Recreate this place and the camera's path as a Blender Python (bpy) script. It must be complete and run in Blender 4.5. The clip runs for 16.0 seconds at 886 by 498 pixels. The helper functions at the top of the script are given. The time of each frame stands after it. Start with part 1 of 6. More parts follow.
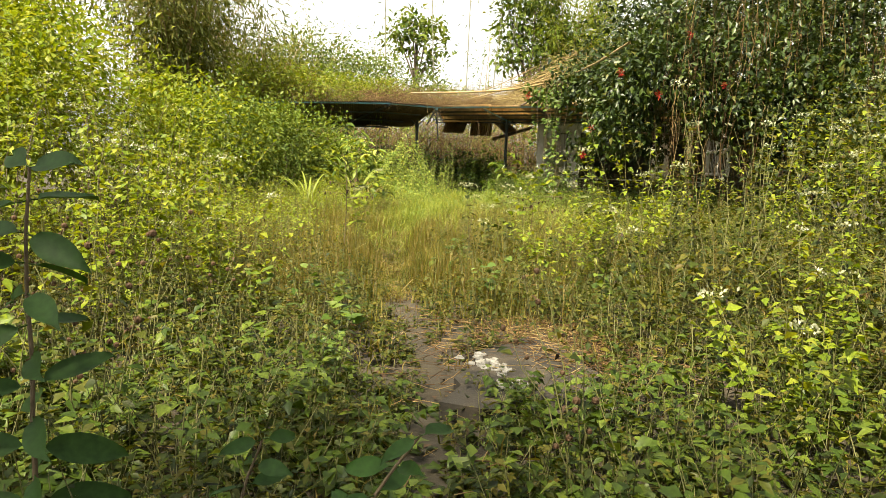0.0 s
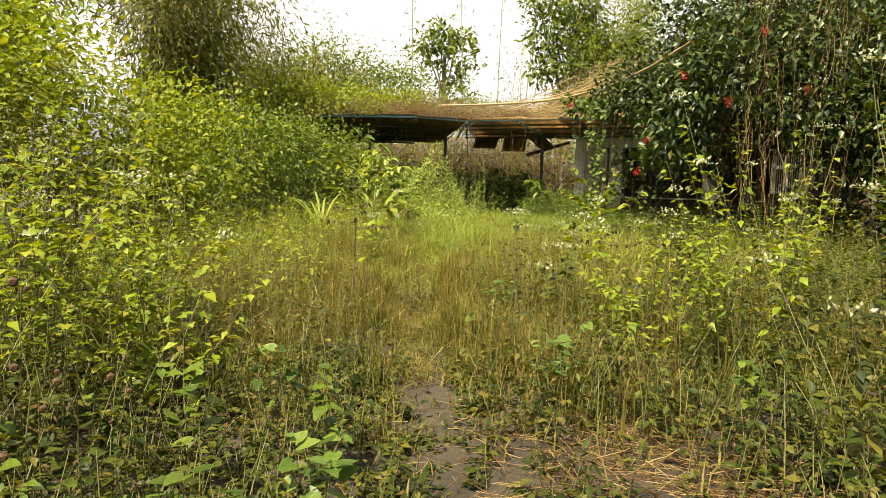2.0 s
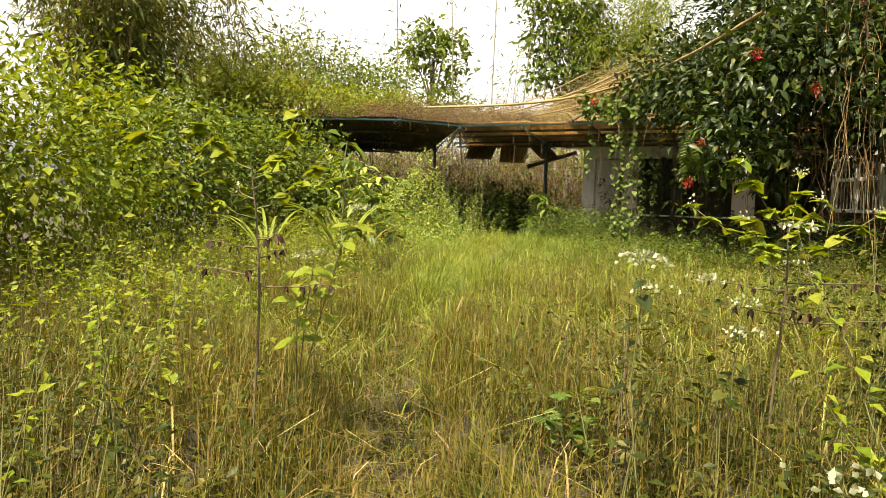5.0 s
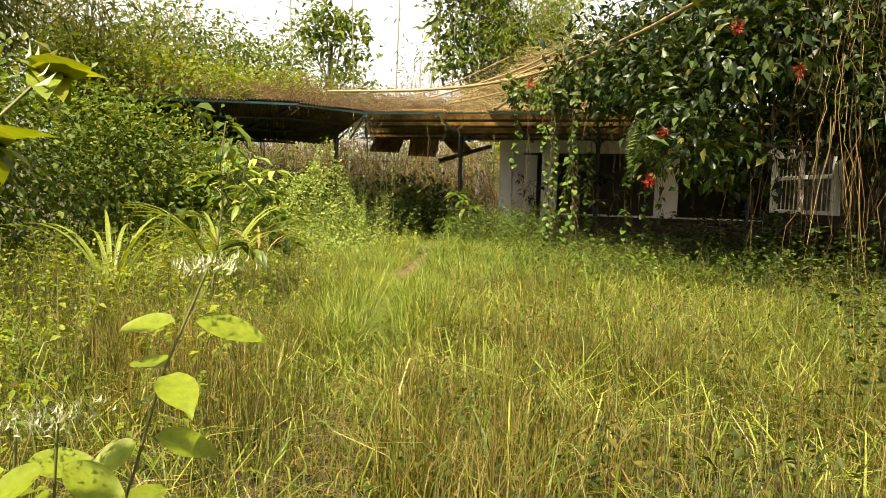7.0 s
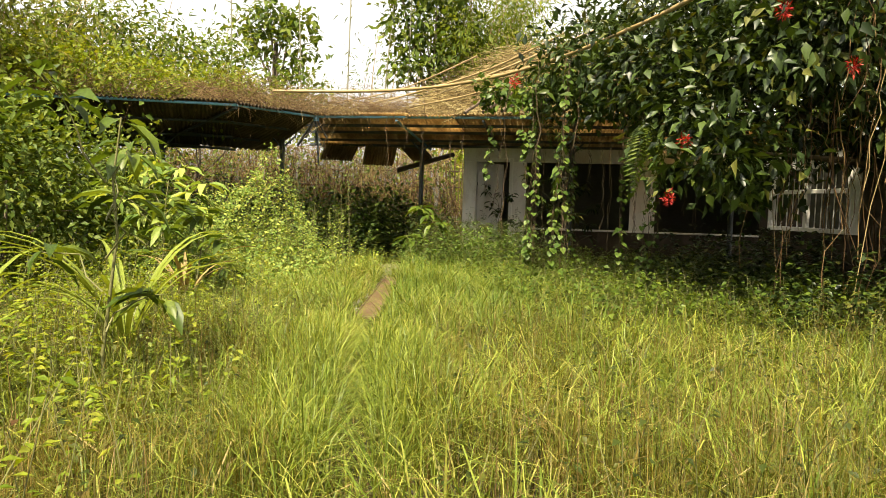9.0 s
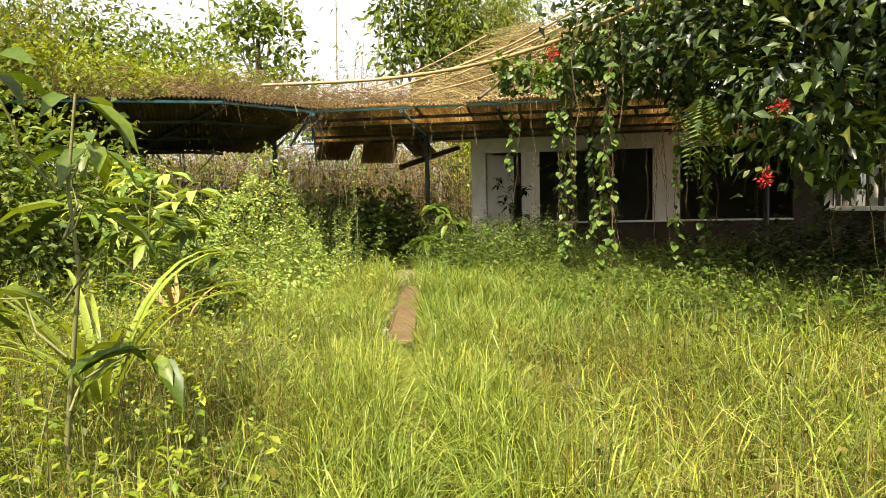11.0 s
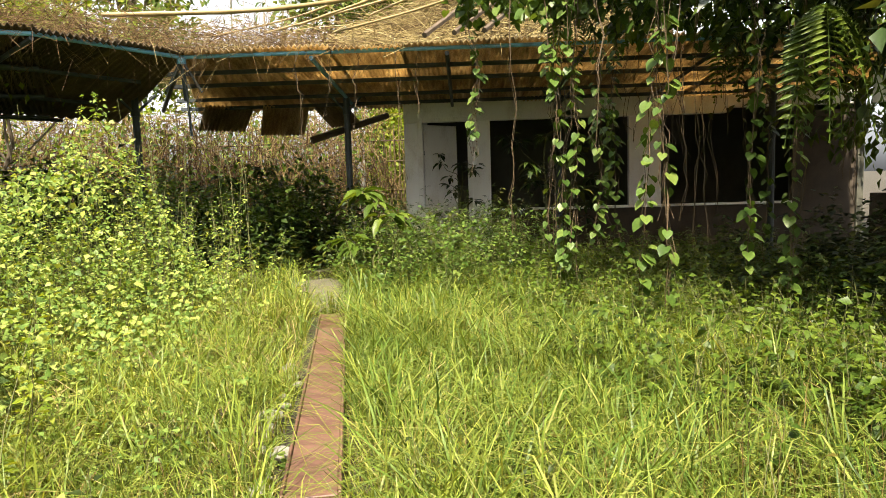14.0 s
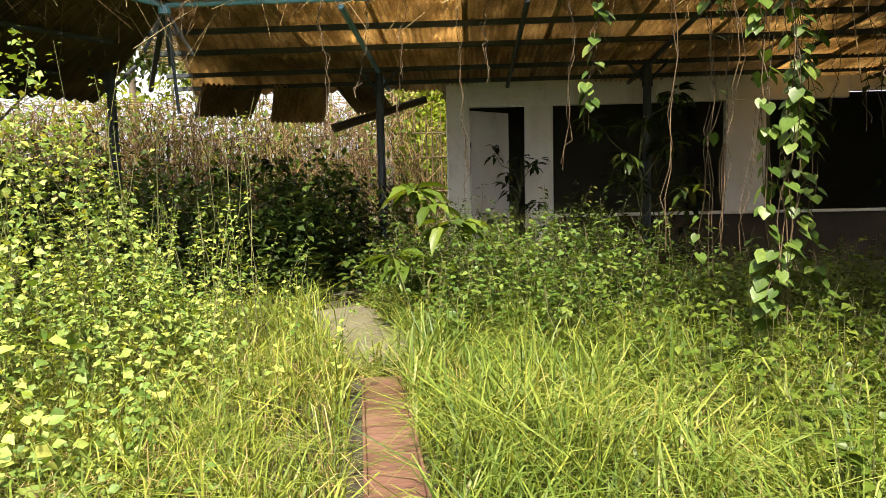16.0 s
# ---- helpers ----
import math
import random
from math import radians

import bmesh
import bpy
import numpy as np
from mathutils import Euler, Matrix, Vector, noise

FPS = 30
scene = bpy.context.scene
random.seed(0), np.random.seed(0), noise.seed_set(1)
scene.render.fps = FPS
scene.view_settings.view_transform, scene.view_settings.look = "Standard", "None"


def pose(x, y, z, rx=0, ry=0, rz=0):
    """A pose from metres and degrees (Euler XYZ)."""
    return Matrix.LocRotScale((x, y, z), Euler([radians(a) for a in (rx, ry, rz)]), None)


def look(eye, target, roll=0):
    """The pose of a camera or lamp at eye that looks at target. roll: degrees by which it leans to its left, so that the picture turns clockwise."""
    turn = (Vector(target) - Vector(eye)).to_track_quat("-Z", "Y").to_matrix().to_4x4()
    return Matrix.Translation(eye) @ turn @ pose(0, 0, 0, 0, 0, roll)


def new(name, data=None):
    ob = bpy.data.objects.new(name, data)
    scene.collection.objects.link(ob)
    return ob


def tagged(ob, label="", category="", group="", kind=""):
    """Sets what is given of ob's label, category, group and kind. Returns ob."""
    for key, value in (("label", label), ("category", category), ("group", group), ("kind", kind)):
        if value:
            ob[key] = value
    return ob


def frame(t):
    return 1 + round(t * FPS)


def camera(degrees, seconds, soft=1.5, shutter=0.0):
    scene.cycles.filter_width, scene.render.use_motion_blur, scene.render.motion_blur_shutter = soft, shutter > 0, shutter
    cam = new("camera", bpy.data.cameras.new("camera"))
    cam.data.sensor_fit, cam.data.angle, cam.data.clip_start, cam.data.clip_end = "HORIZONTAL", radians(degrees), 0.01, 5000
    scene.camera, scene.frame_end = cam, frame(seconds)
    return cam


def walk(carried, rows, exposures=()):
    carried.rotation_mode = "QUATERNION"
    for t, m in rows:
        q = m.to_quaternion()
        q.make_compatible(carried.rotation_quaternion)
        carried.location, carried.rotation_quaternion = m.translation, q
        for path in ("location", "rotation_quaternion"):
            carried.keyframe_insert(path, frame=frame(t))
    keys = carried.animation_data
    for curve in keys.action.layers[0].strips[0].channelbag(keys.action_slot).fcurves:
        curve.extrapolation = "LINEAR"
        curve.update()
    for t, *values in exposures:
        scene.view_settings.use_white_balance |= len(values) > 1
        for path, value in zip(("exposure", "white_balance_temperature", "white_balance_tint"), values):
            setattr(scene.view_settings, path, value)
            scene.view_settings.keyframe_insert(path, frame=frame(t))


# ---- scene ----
cam = camera(68.1, 16.0, 0.75)
PATH = [
    (0, (0.457, 2.715, 1.202), (0.372, 4.696, 0.947), 1.6),
    (0.5, (0.424, 3.171, 1.187), (0.332, 5.151, 0.923), 2.1),
    (1, (0.391, 3.63, 1.173), (0.27, 5.61, 0.917), 2.0),
    (1.5, (0.362, 4.088, 1.173), (0.202, 6.068, 0.94), 1.7),
    (2, (0.266, 4.59, 1.217), (0.096, 6.573, 1.012), 1.4),
    (2.5, (0.246, 5.082, 1.197), (0.064, 7.064, 0.996), 1.1),
    (3, (0.249, 5.561, 1.159), (0.054, 7.544, 0.985), 1.5),
    (3.2, (0.237, 5.77, 1.158), (0.055, 7.753, 0.969), 1.2),
    (5.3, (-0.197, 8.06, 1.17), (-0.298, 10.052, 1.018), 1.8),
    (5.5, (-0.274, 8.26, 1.169), (-0.315, 10.254, 1.013), 2.3),
    (6, (-0.465, 8.774, 1.236), (-0.357, 10.766, 1.089), 1.7),
    (6.5, (-0.489, 9.304, 1.246), (-0.327, 11.291, 1.085), 1.4),
    (7, (-0.445, 9.822, 1.233), (-0.26, 11.807, 1.072), 1.7),
    (7.5, (-0.415, 10.303, 1.281), (-0.144, 12.278, 1.125), 1.1),
    (8, (-0.395, 10.721, 1.318), (-0.083, 12.693, 1.195), 1.4),
    (8.5, (-0.455, 11.153, 1.295), (-0.151, 13.125, 1.153), 2.0),
    (9, (-0.579, 11.544, 1.358), (-0.238, 13.51, 1.225), 1.7),
    (9.2, (-0.61, 11.682, 1.359), (-0.278, 13.648, 1.208), 1.6),
    (11.3, (-0.903, 13.174, 1.345), (-0.523, 15.133, 1.209), -1.4),
    (11.5, (-0.896, 13.371, 1.341), (-0.508, 15.329, 1.209), -1.1),
    (12, (-0.842, 13.958, 1.396), (-0.425, 15.91, 1.275), -1.7),
    (12.5, (-0.677, 14.494, 1.407), (-0.237, 16.441, 1.283), -1.6),
    (13, (-0.518, 15.001, 1.404), (-0.0, 16.928, 1.265), -1.1),
    (13.5, (-0.478, 15.63, 1.386), (0.126, 17.531, 1.237), -1.4),
    (14, (-0.424, 16.278, 1.377), (0.191, 18.171, 1.176), -1.7),
    (14.5, (-0.456, 16.88, 1.361), (0.137, 18.777, 1.132), -0.8),
    (15, (-0.401, 17.523, 1.338), (0.172, 19.427, 1.123), -1.5),
    (15.5, (-0.339, 18.171, 1.307), (0.248, 20.073, 1.115), -1.6),
    (16, (-0.323, 18.776, 1.292), (0.272, 20.677, 1.108), -1.3),
]
walk(cam, [(t, look(eye, target, roll)) for t, eye, target, roll in PATH],
     [(0, 1.9, 7000, 6), (3, 1.68, 7200, 8), (9, 1.72, 7000, 8), (12, 1.95, 6500, 7), (14, 1.95, 6400, 9), (16, 1.97, 6300, 13)])

# ---- light ----
world = bpy.data.worlds.new("world")
scene.world = world
world.use_nodes = True
wn, wl = world.node_tree.nodes, world.node_tree.links
sky = wn.new("ShaderNodeTexSky")
sky.sky_type, sky.sun_disc = "NISHITA", False
SUN_ELEV, SUN_AZ = radians(60), radians(-150)   # azimuth from +y, clockwise
sky.sun_elevation, sky.sun_rotation = SUN_ELEV, SUN_AZ
sky.air_density, sky.dust_density = 1.0, 4.0
haze = wn.new("ShaderNodeHueSaturation")
haze.inputs["Saturation"].default_value = 0.02
wl.new(sky.outputs["Color"], haze.inputs["Color"])
wl.new(haze.outputs["Color"], wn["Background"].inputs["Color"])
wn["Background"].inputs["Strength"].default_value = 0.105
sun = new("sun", bpy.data.lights.new("sun", "SUN"))
sun.data.energy, sun.data.angle, sun.data.color = 5.0, radians(1.5), (1.0, 0.89, 0.69)
sun_dir = Vector((math.sin(SUN_AZ) * math.cos(SUN_ELEV), math.cos(SUN_AZ) * math.cos(SUN_ELEV), math.sin(SUN_ELEV)))
sun.matrix_world = look(sun_dir * 50, (0, 0, 0))

rng = np.random.default_rng(7)


# ---- materials ----
def material(name, build):
    m = bpy.data.materials.new(name)
    m.use_nodes = True
    t = m.node_tree
    build(m, t.nodes, t.links, t.nodes["Principled BSDF"])
    return m


def ramp_node(nodes, stops):
    r = nodes.new("ShaderNodeValToRGB")
    els = r.color_ramp.elements
    while len(els) < len(stops):
        els.new(0.5)
    for e, (p, c) in zip(els, stops):
        e.position, e.color = p, (*c, 1)
    return r


def noise_node(nodes, links, scale, detail=5, rough=0.6, coord="Object", stretch=None):
    tc = nodes.new("ShaderNodeTexCoord")
    n = nodes.new("ShaderNodeTexNoise")
    n.inputs["Scale"].default_value, n.inputs["Detail"].default_value, n.inputs["Roughness"].default_value = scale, detail, rough
    if stretch:
        mp = nodes.new("ShaderNodeMapping")
        mp.inputs["Scale"].default_value = stretch
        links.new(tc.outputs[coord], mp.inputs["Vector"])
        links.new(mp.outputs["Vector"], n.inputs["Vector"])
    else:
        links.new(tc.outputs[coord], n.inputs["Vector"])
    return n


def add_bump(nodes, links, b, source, strength, distance=0.01):
    bp = nodes.new("ShaderNodeBump")
    bp.inputs["Strength"].default_value, bp.inputs["Distance"].default_value = strength, distance
    links.new(source, bp.inputs["Height"])
    links.new(bp.outputs["Normal"], b.inputs["Normal"])


def leaf_material(name, stops, through_colour=0.4, rough=0.5, patch=0.35, gloss=0.2):
    """Leaves: tint by leaf and by patches of the stand, some light coming through."""
    def build(m, nodes, links, b):
        geo = nodes.new("ShaderNodeNewGeometry")
        n = noise_node(nodes, links, 0.9, 3)
        mix = nodes.new("ShaderNodeMix")
        mix.inputs["Factor"].default_value = patch
        links.new(geo.outputs["Random Per Island"], mix.inputs["A"])
        links.new(n.outputs["Fac"], mix.inputs["B"])
        r = ramp_node(nodes, stops)
        wide = nodes.new("ShaderNodeMapRange")
        wide.inputs["From Min"].default_value, wide.inputs["From Max"].default_value = 0.17, 0.87
        links.new(mix.outputs["Result"], wide.inputs["Value"])
        links.new(wide.outputs["Result"], r.inputs["Fac"])
        fine = noise_node(nodes, links, 60, 2)
        hs = nodes.new("ShaderNodeHueSaturation")
        vr = nodes.new("ShaderNodeMapRange")
        vr.inputs["To Min"].default_value, vr.inputs["To Max"].default_value = 0.5, 1.4
        links.new(fine.outputs["Fac"], vr.inputs["Value"])
        links.new(vr.outputs["Result"], hs.inputs["Value"])
        links.new(r.outputs["Color"], hs.inputs["Color"])
        links.new(hs.outputs["Color"], b.inputs["Base Color"])
        b.inputs["Roughness"].default_value = rough
        b.inputs["Specular IOR Level"].default_value = gloss
        tr = nodes.new("ShaderNodeBsdfTranslucent")
        warm = nodes.new("ShaderNodeMix")
        warm.data_type, warm.blend_type = "RGBA", "MULTIPLY"
        warm.inputs["Factor"].default_value = 1.0
        warm.inputs["B"].default_value = (1.5, 1.35, 0.5, 1)
        links.new(hs.outputs["Color"], warm.inputs["A"])
        links.new(warm.outputs["Result"], tr.inputs["Color"])
        sh = nodes.new("ShaderNodeMixShader")
        sh.inputs["Fac"].default_value = through_colour * 0.75
        links.new(b.outputs["BSDF"], sh.inputs[1])
        links.new(tr.outputs["BSDF"], sh.inputs[2])
        links.new(sh.outputs["Shader"], nodes["Material Output"].inputs["Surface"])
    return material(name, build)


def surface(name, stops, scale, rough=0.8, bump=0.4, metal=0.0, detail=8, stretch=None, fine=60, distance=0.01, by_object=0.0):
    """A rough surface: stains at one scale, grain at another."""
    def build(m, nodes, links, b):
        n = noise_node(nodes, links, scale, detail, 0.65, "Object", stretch)
        g = noise_node(nodes, links, fine, 4, 0.6, "Object", stretch)
        mix = nodes.new("ShaderNodeMix")
        mix.inputs["Factor"].default_value = 0.3
        links.new(n.outputs["Fac"], mix.inputs["A"])
        links.new(g.outputs["Fac"], mix.inputs["B"])
        r = ramp_node(nodes, stops)
        links.new(mix.outputs["Result"], r.inputs["Fac"])
        colour = r.outputs["Color"]
        if by_object:
            info = nodes.new("ShaderNodeObjectInfo")
            hs = nodes.new("ShaderNodeHueSaturation")
            vr = nodes.new("ShaderNodeMapRange")
            vr.inputs["To Min"].default_value, vr.inputs["To Max"].default_value = 1 - by_object, 1 + by_object
            links.new(info.outputs["Random"], vr.inputs["Value"])
            links.new(vr.outputs["Result"], hs.inputs["Value"])
            links.new(colour, hs.inputs["Color"])
            colour = hs.outputs["Color"]
        links.new(colour, b.inputs["Base Color"])
        b.inputs["Roughness"].default_value, b.inputs["Metallic"].default_value = rough, metal
        add_bump(nodes, links, b, mix.outputs["Result"], bump, distance)
    return material(name, build)


GRASS_FRESH = leaf_material("fresh_grass", [(0.0, (0.054, 0.084, 0.010)), (0.4, (0.120, 0.160, 0.022)), (0.75, (0.205, 0.235, 0.036)), (1.0, (0.290, 0.250, 0.075))], 0.42, 0.42, 0.4)
GRASS_DRY = leaf_material("dry_grass", [(0.0, (0.038, 0.052, 0.006)), (0.35, (0.082, 0.086, 0.010)), (0.65, (0.134, 0.108, 0.020)), (1.0, (0.190, 0.132, 0.042))], 0.4, 0.55, 0.5)
# weed leaf kept dark: stands in for shade on the near ground
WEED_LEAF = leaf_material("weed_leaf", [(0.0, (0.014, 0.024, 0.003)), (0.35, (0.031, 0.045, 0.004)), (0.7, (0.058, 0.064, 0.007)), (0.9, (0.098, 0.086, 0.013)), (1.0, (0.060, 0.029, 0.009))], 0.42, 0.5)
RUSTY_GRASS = leaf_material("rusty_grass", [(0.0, (0.060, 0.036, 0.012)), (0.5, (0.120, 0.078, 0.026)), (1.0, (0.190, 0.130, 0.045))], 0.25, 0.65)
GRASS_GREEN = leaf_material("green_grass", [(0.0, (0.040, 0.076, 0.010)), (0.45, (0.098, 0.142, 0.021)), (0.8, (0.165, 0.192, 0.037)), (1.0, (0.250, 0.220, 0.080))], 0.42, 0.42, 0.4)
# lighter copy of the weed leaf, sunlight put into its colour
YELLOW_LEAF = leaf_material("sun_painted_weed_leaf", [(0.0, (0.081, 0.125, 0.008)), (0.5, (0.140, 0.181, 0.012)), (1.0, (0.196, 0.205, 0.024))], 0.5, 0.5)
MOUND_LEAF = leaf_material("creeper_leaf", [(0.0, (0.062, 0.112, 0.018)), (0.5, (0.150, 0.212, 0.042)), (0.85, (0.262, 0.300, 0.066)), (1.0, (0.330, 0.310, 0.080))], 0.45, 0.5)
GREEN_LEAF = leaf_material("green_leaf", [(0.0, (0.026, 0.048, 0.005)), (0.5, (0.058, 0.091, 0.010)), (1.0, (0.104, 0.135, 0.017))], 0.4, 0.42)
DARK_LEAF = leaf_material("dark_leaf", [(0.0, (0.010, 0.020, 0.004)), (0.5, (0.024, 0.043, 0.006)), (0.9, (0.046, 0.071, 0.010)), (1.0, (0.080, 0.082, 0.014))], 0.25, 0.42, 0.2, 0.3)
SHOOT_LEAF = leaf_material("shoot_leaf", [(0.0, (0.012, 0.030, 0.008)), (0.6, (0.024, 0.056, 0.013)), (1.0, (0.045, 0.085, 0.018))], 0.35, 0.5, 0.3, 0.12)
VINE_LEAF = leaf_material("vine_leaf", [(0.0, (0.032, 0.062, 0.009)), (0.6, (0.070, 0.115, 0.019)), (1.0, (0.123, 0.159, 0.032))], 0.42, 0.4)
BAMBOO_LEAF = leaf_material("bamboo_leaf", [(0.0, (0.045, 0.060, 0.008)), (0.5, (0.112, 0.132, 0.020)), (0.8, (0.143, 0.140, 0.032)), (1.0, (0.174, 0.131, 0.038))], 0.4, 0.55)
FAR_LEAF = leaf_material("tree_leaf", [(0.0, (0.040, 0.072, 0.010)), (0.5, (0.084, 0.124, 0.016)), (1.0, (0.154, 0.178, 0.032))], 0.45, 0.55)
STRAW = leaf_material("straw", [(0.0, (0.077, 0.047, 0.019)), (0.4, (0.163, 0.116, 0.043)), (0.75, (0.267, 0.206, 0.086)), (1.0, (0.370, 0.310, 0.155))], 0.15, 0.7)
DRY_CREEPER = leaf_material("dry_creeper", [(0.0, (0.045, 0.022, 0.010)), (0.45, (0.120, 0.070, 0.030)), (0.8, (0.210, 0.140, 0.060)), (1.0, (0.300, 0.230, 0.110))], 0.15, 0.7)
DEAD_LEAF = leaf_material("dead_leaf", [(0.0, (0.010, 0.007, 0.005)), (0.6, (0.030, 0.018, 0.010)), (1.0, (0.080, 0.045, 0.022))], 0.1, 0.7)
RED_PETAL = leaf_material("red_petal", [(0.0, (0.160, 0.006, 0.008)), (0.6, (0.288, 0.016, 0.016)), (1.0, (0.400, 0.056, 0.032))], 0.3, 0.45)
WHITE_PETAL = leaf_material("white_petal", [(0.0, (0.195, 0.225, 0.120)), (0.6, (0.338, 0.352, 0.247)), (1.0, (0.495, 0.495, 0.413))], 0.3, 0.6)
STEM = surface("stem", [(0.3, (0.080, 0.085, 0.025)), (0.7, (0.130, 0.120, 0.040))], 6, 0.7, 0.2)
DARK_STEM = surface("dark_stem", [(0.3, (0.05, 0.035, 0.02)), (0.7, (0.12, 0.085, 0.045))], 6, 0.8, 0.3)
VINE_STEM = surface("dry_vine", [(0.3, (0.034, 0.021, 0.009)), (0.7, (0.101, 0.063, 0.027))], 8, 0.8, 0.3)
BARK = surface("bark", [(0.25, (0.07, 0.05, 0.035)), (0.6, (0.16, 0.12, 0.08)), (0.8, (0.27, 0.22, 0.16))], 4, 0.9, 0.7, stretch=(3, 3, 0.6))
BAMBOO = surface("bamboo_cane", [(0.25, (0.123, 0.082, 0.029)), (0.55, (0.246, 0.172, 0.070)), (0.8, (0.344, 0.262, 0.123))], 2.2, 0.5, 0.25, fine=30)
SOIL = surface("soil", [(0.25, (0.010, 0.007, 0.004)), (0.5, (0.024, 0.018, 0.009)), (0.75, (0.048, 0.036, 0.017))], 1.6, 0.95, 0.8, fine=45, distance=0.02)
WET_SLAB = surface("wet_slab", [(0.36, (0.006, 0.005, 0.003)), (0.5, (0.016, 0.012, 0.007)), (0.6, (0.036, 0.027, 0.015)), (0.72, (0.075, 0.058, 0.034))], 5.5, 0.9, 0.9, fine=70)
CONCRETE = surface("mossy_concrete", [(0.25, (0.030, 0.028, 0.015)), (0.5, (0.072, 0.061, 0.037)), (0.8, (0.120, 0.099, 0.068))], 3, 0.9, 0.6)
PAPER = surface("white_rubble", [(0.3, (0.082, 0.076, 0.066)), (0.55, (0.184, 0.178, 0.163)), (0.8, (0.281, 0.275, 0.260))], 12, 0.8, 0.5)
RED_BOARD = surface("red_board", [(0.3, (0.040, 0.015, 0.008)), (0.45, (0.080, 0.034, 0.022)), (0.6, (0.112, 0.055, 0.037)), (0.75, (0.20, 0.130, 0.095))], 3.0, 0.6, 0.35, stretch=(0.992, 0.310, 0.620), fine=40)
PLASTER = surface("stained_white_plaster", [(0.18, (0.32, 0.27, 0.22)), (0.36, (0.66, 0.6, 0.54)), (0.5, (0.84, 0.80, 0.76)), (0.8, (0.89, 0.87, 0.84))], 2.4, 0.85, 0.25, stretch=(1, 1, 0.5))
# inner walls: the rooms' shade is put into this dark grey
INNER_WALL = surface("shade_darkened_inner_wall", [(0.3, (0.064, 0.061, 0.045)), (0.6, (0.115, 0.112, 0.087)), (0.85, (0.160, 0.157, 0.129))], 1.5, 0.9, 0.25)
# brown low walls, with the shade of roof and leaves put into the colour
LOW_WALL = surface("shade_darkened_brown_wall", [(0.3, (0.024, 0.018, 0.012)), (0.6, (0.064, 0.046, 0.030)), (0.85, (0.108, 0.080, 0.056))], 2.2, 0.9, 0.4)
ROOF_SHEET = surface("weathered_roof_sheet", [(0.3, (0.06, 0.036, 0.018)), (0.44, (0.28, 0.20, 0.10)), (0.58, (0.62, 0.48, 0.27)), (0.8, (0.8, 0.72, 0.54))], 1.3, 0.85, 0.35, stretch=(1.0, 0.4, 1.0), by_object=0.35)


def let_light_through(m, share):
    """Thin old sheet that glows a little with the daylight above it."""
    nodes, links = m.node_tree.nodes, m.node_tree.links
    b = nodes["Principled BSDF"]
    tr = nodes.new("ShaderNodeBsdfTranslucent")
    links.new(b.inputs["Base Color"].links[0].from_socket, tr.inputs["Color"])
    sh = nodes.new("ShaderNodeMixShader")
    sh.inputs["Fac"].default_value = share
    links.new(b.outputs["BSDF"], sh.inputs[1])
    links.new(tr.outputs["BSDF"], sh.inputs[2])
    links.new(sh.outputs["Shader"], nodes["Material Output"].inputs["Surface"])


let_light_through(ROOF_SHEET, 0.58)
# darker sheet for the left wing, less translucent than ROOF_SHEET
OLD_SHEET = surface("dark_roof_sheet", [(0.25, (0.022, 0.015, 0.010)), (0.5, (0.080, 0.055, 0.030)), (0.75, (0.19, 0.14, 0.08))], 1.3, 0.9, 0.35, stretch=(1.0, 0.4, 1.0), by_object=0.4)
let_light_through(OLD_SHEET, 0.22)
CANE_GREY = surface("grey_green_cane", [(0.3, (0.1, 0.095, 0.06)), (0.7, (0.2, 0.19, 0.12))], 3, 0.6, 0.2)
STEEL = surface("dark_painted_steel", [(0.3, (0.018, 0.022, 0.026)), (0.6, (0.045, 0.055, 0.06)), (0.85, (0.13, 0.085, 0.05))], 5, 0.6, 0.3)
BLUE_STEEL = surface("blue_painted_pipe", [(0.25, (0.05, 0.08, 0.09)), (0.5, (0.1, 0.27, 0.38)), (0.75, (0.2, 0.42, 0.55)), (0.9, (0.42, 0.5, 0.5))], 3, 0.5, 0.2)
DARK_WOOD = surface("dark_wood", [(0.3, (0.03, 0.02, 0.012)), (0.7, (0.11, 0.075, 0.045))], 3, 0.85, 0.5, stretch=(1, 1, 0.4))
GREY_POST = surface("grey_concrete_post", [(0.3, (0.12, 0.11, 0.09)), (0.7, (0.25, 0.23, 0.19))], 4, 0.9, 0.4)
THATCH = surface("old_thatch", [(0.25, (0.028, 0.019, 0.009)), (0.55, (0.077, 0.056, 0.025)), (0.8, (0.154, 0.119, 0.056))], 7, 0.95, 0.9, stretch=(6, 0.8, 0.8), distance=0.03)
FENCE_CANE = surface("fence_cane", [(0.25, (0.028, 0.017, 0.006)), (0.6, (0.078, 0.048, 0.018)), (0.85, (0.14, 0.094, 0.04))], 2, 0.85, 0.4, by_object=0.35)


# ---- mesh helpers ----
def link_mesh(name, verts, tris, mat, parent=None, label="", smooth=False):
    me = bpy.data.meshes.new(name)
    verts, tris = np.asarray(verts, np.float32), np.asarray(tris, np.int32)
    me.vertices.add(len(verts))
    me.vertices.foreach_set("co", verts.ravel())
    me.loops.add(tris.size)
    me.loops.foreach_set("vertex_index", tris.ravel())
    me.polygons.add(len(tris))
    me.polygons.foreach_set("loop_start", np.arange(0, tris.size, tris.shape[1], dtype=np.int32))
    me.update(calc_edges=True)
    me.materials.append(mat)
    if smooth:
        me.polygons.foreach_set("use_smooth", np.ones(len(tris), bool))
    ob = new(name, me)
    ob.parent = parent
    if label:
        ob["label"] = label
    return ob


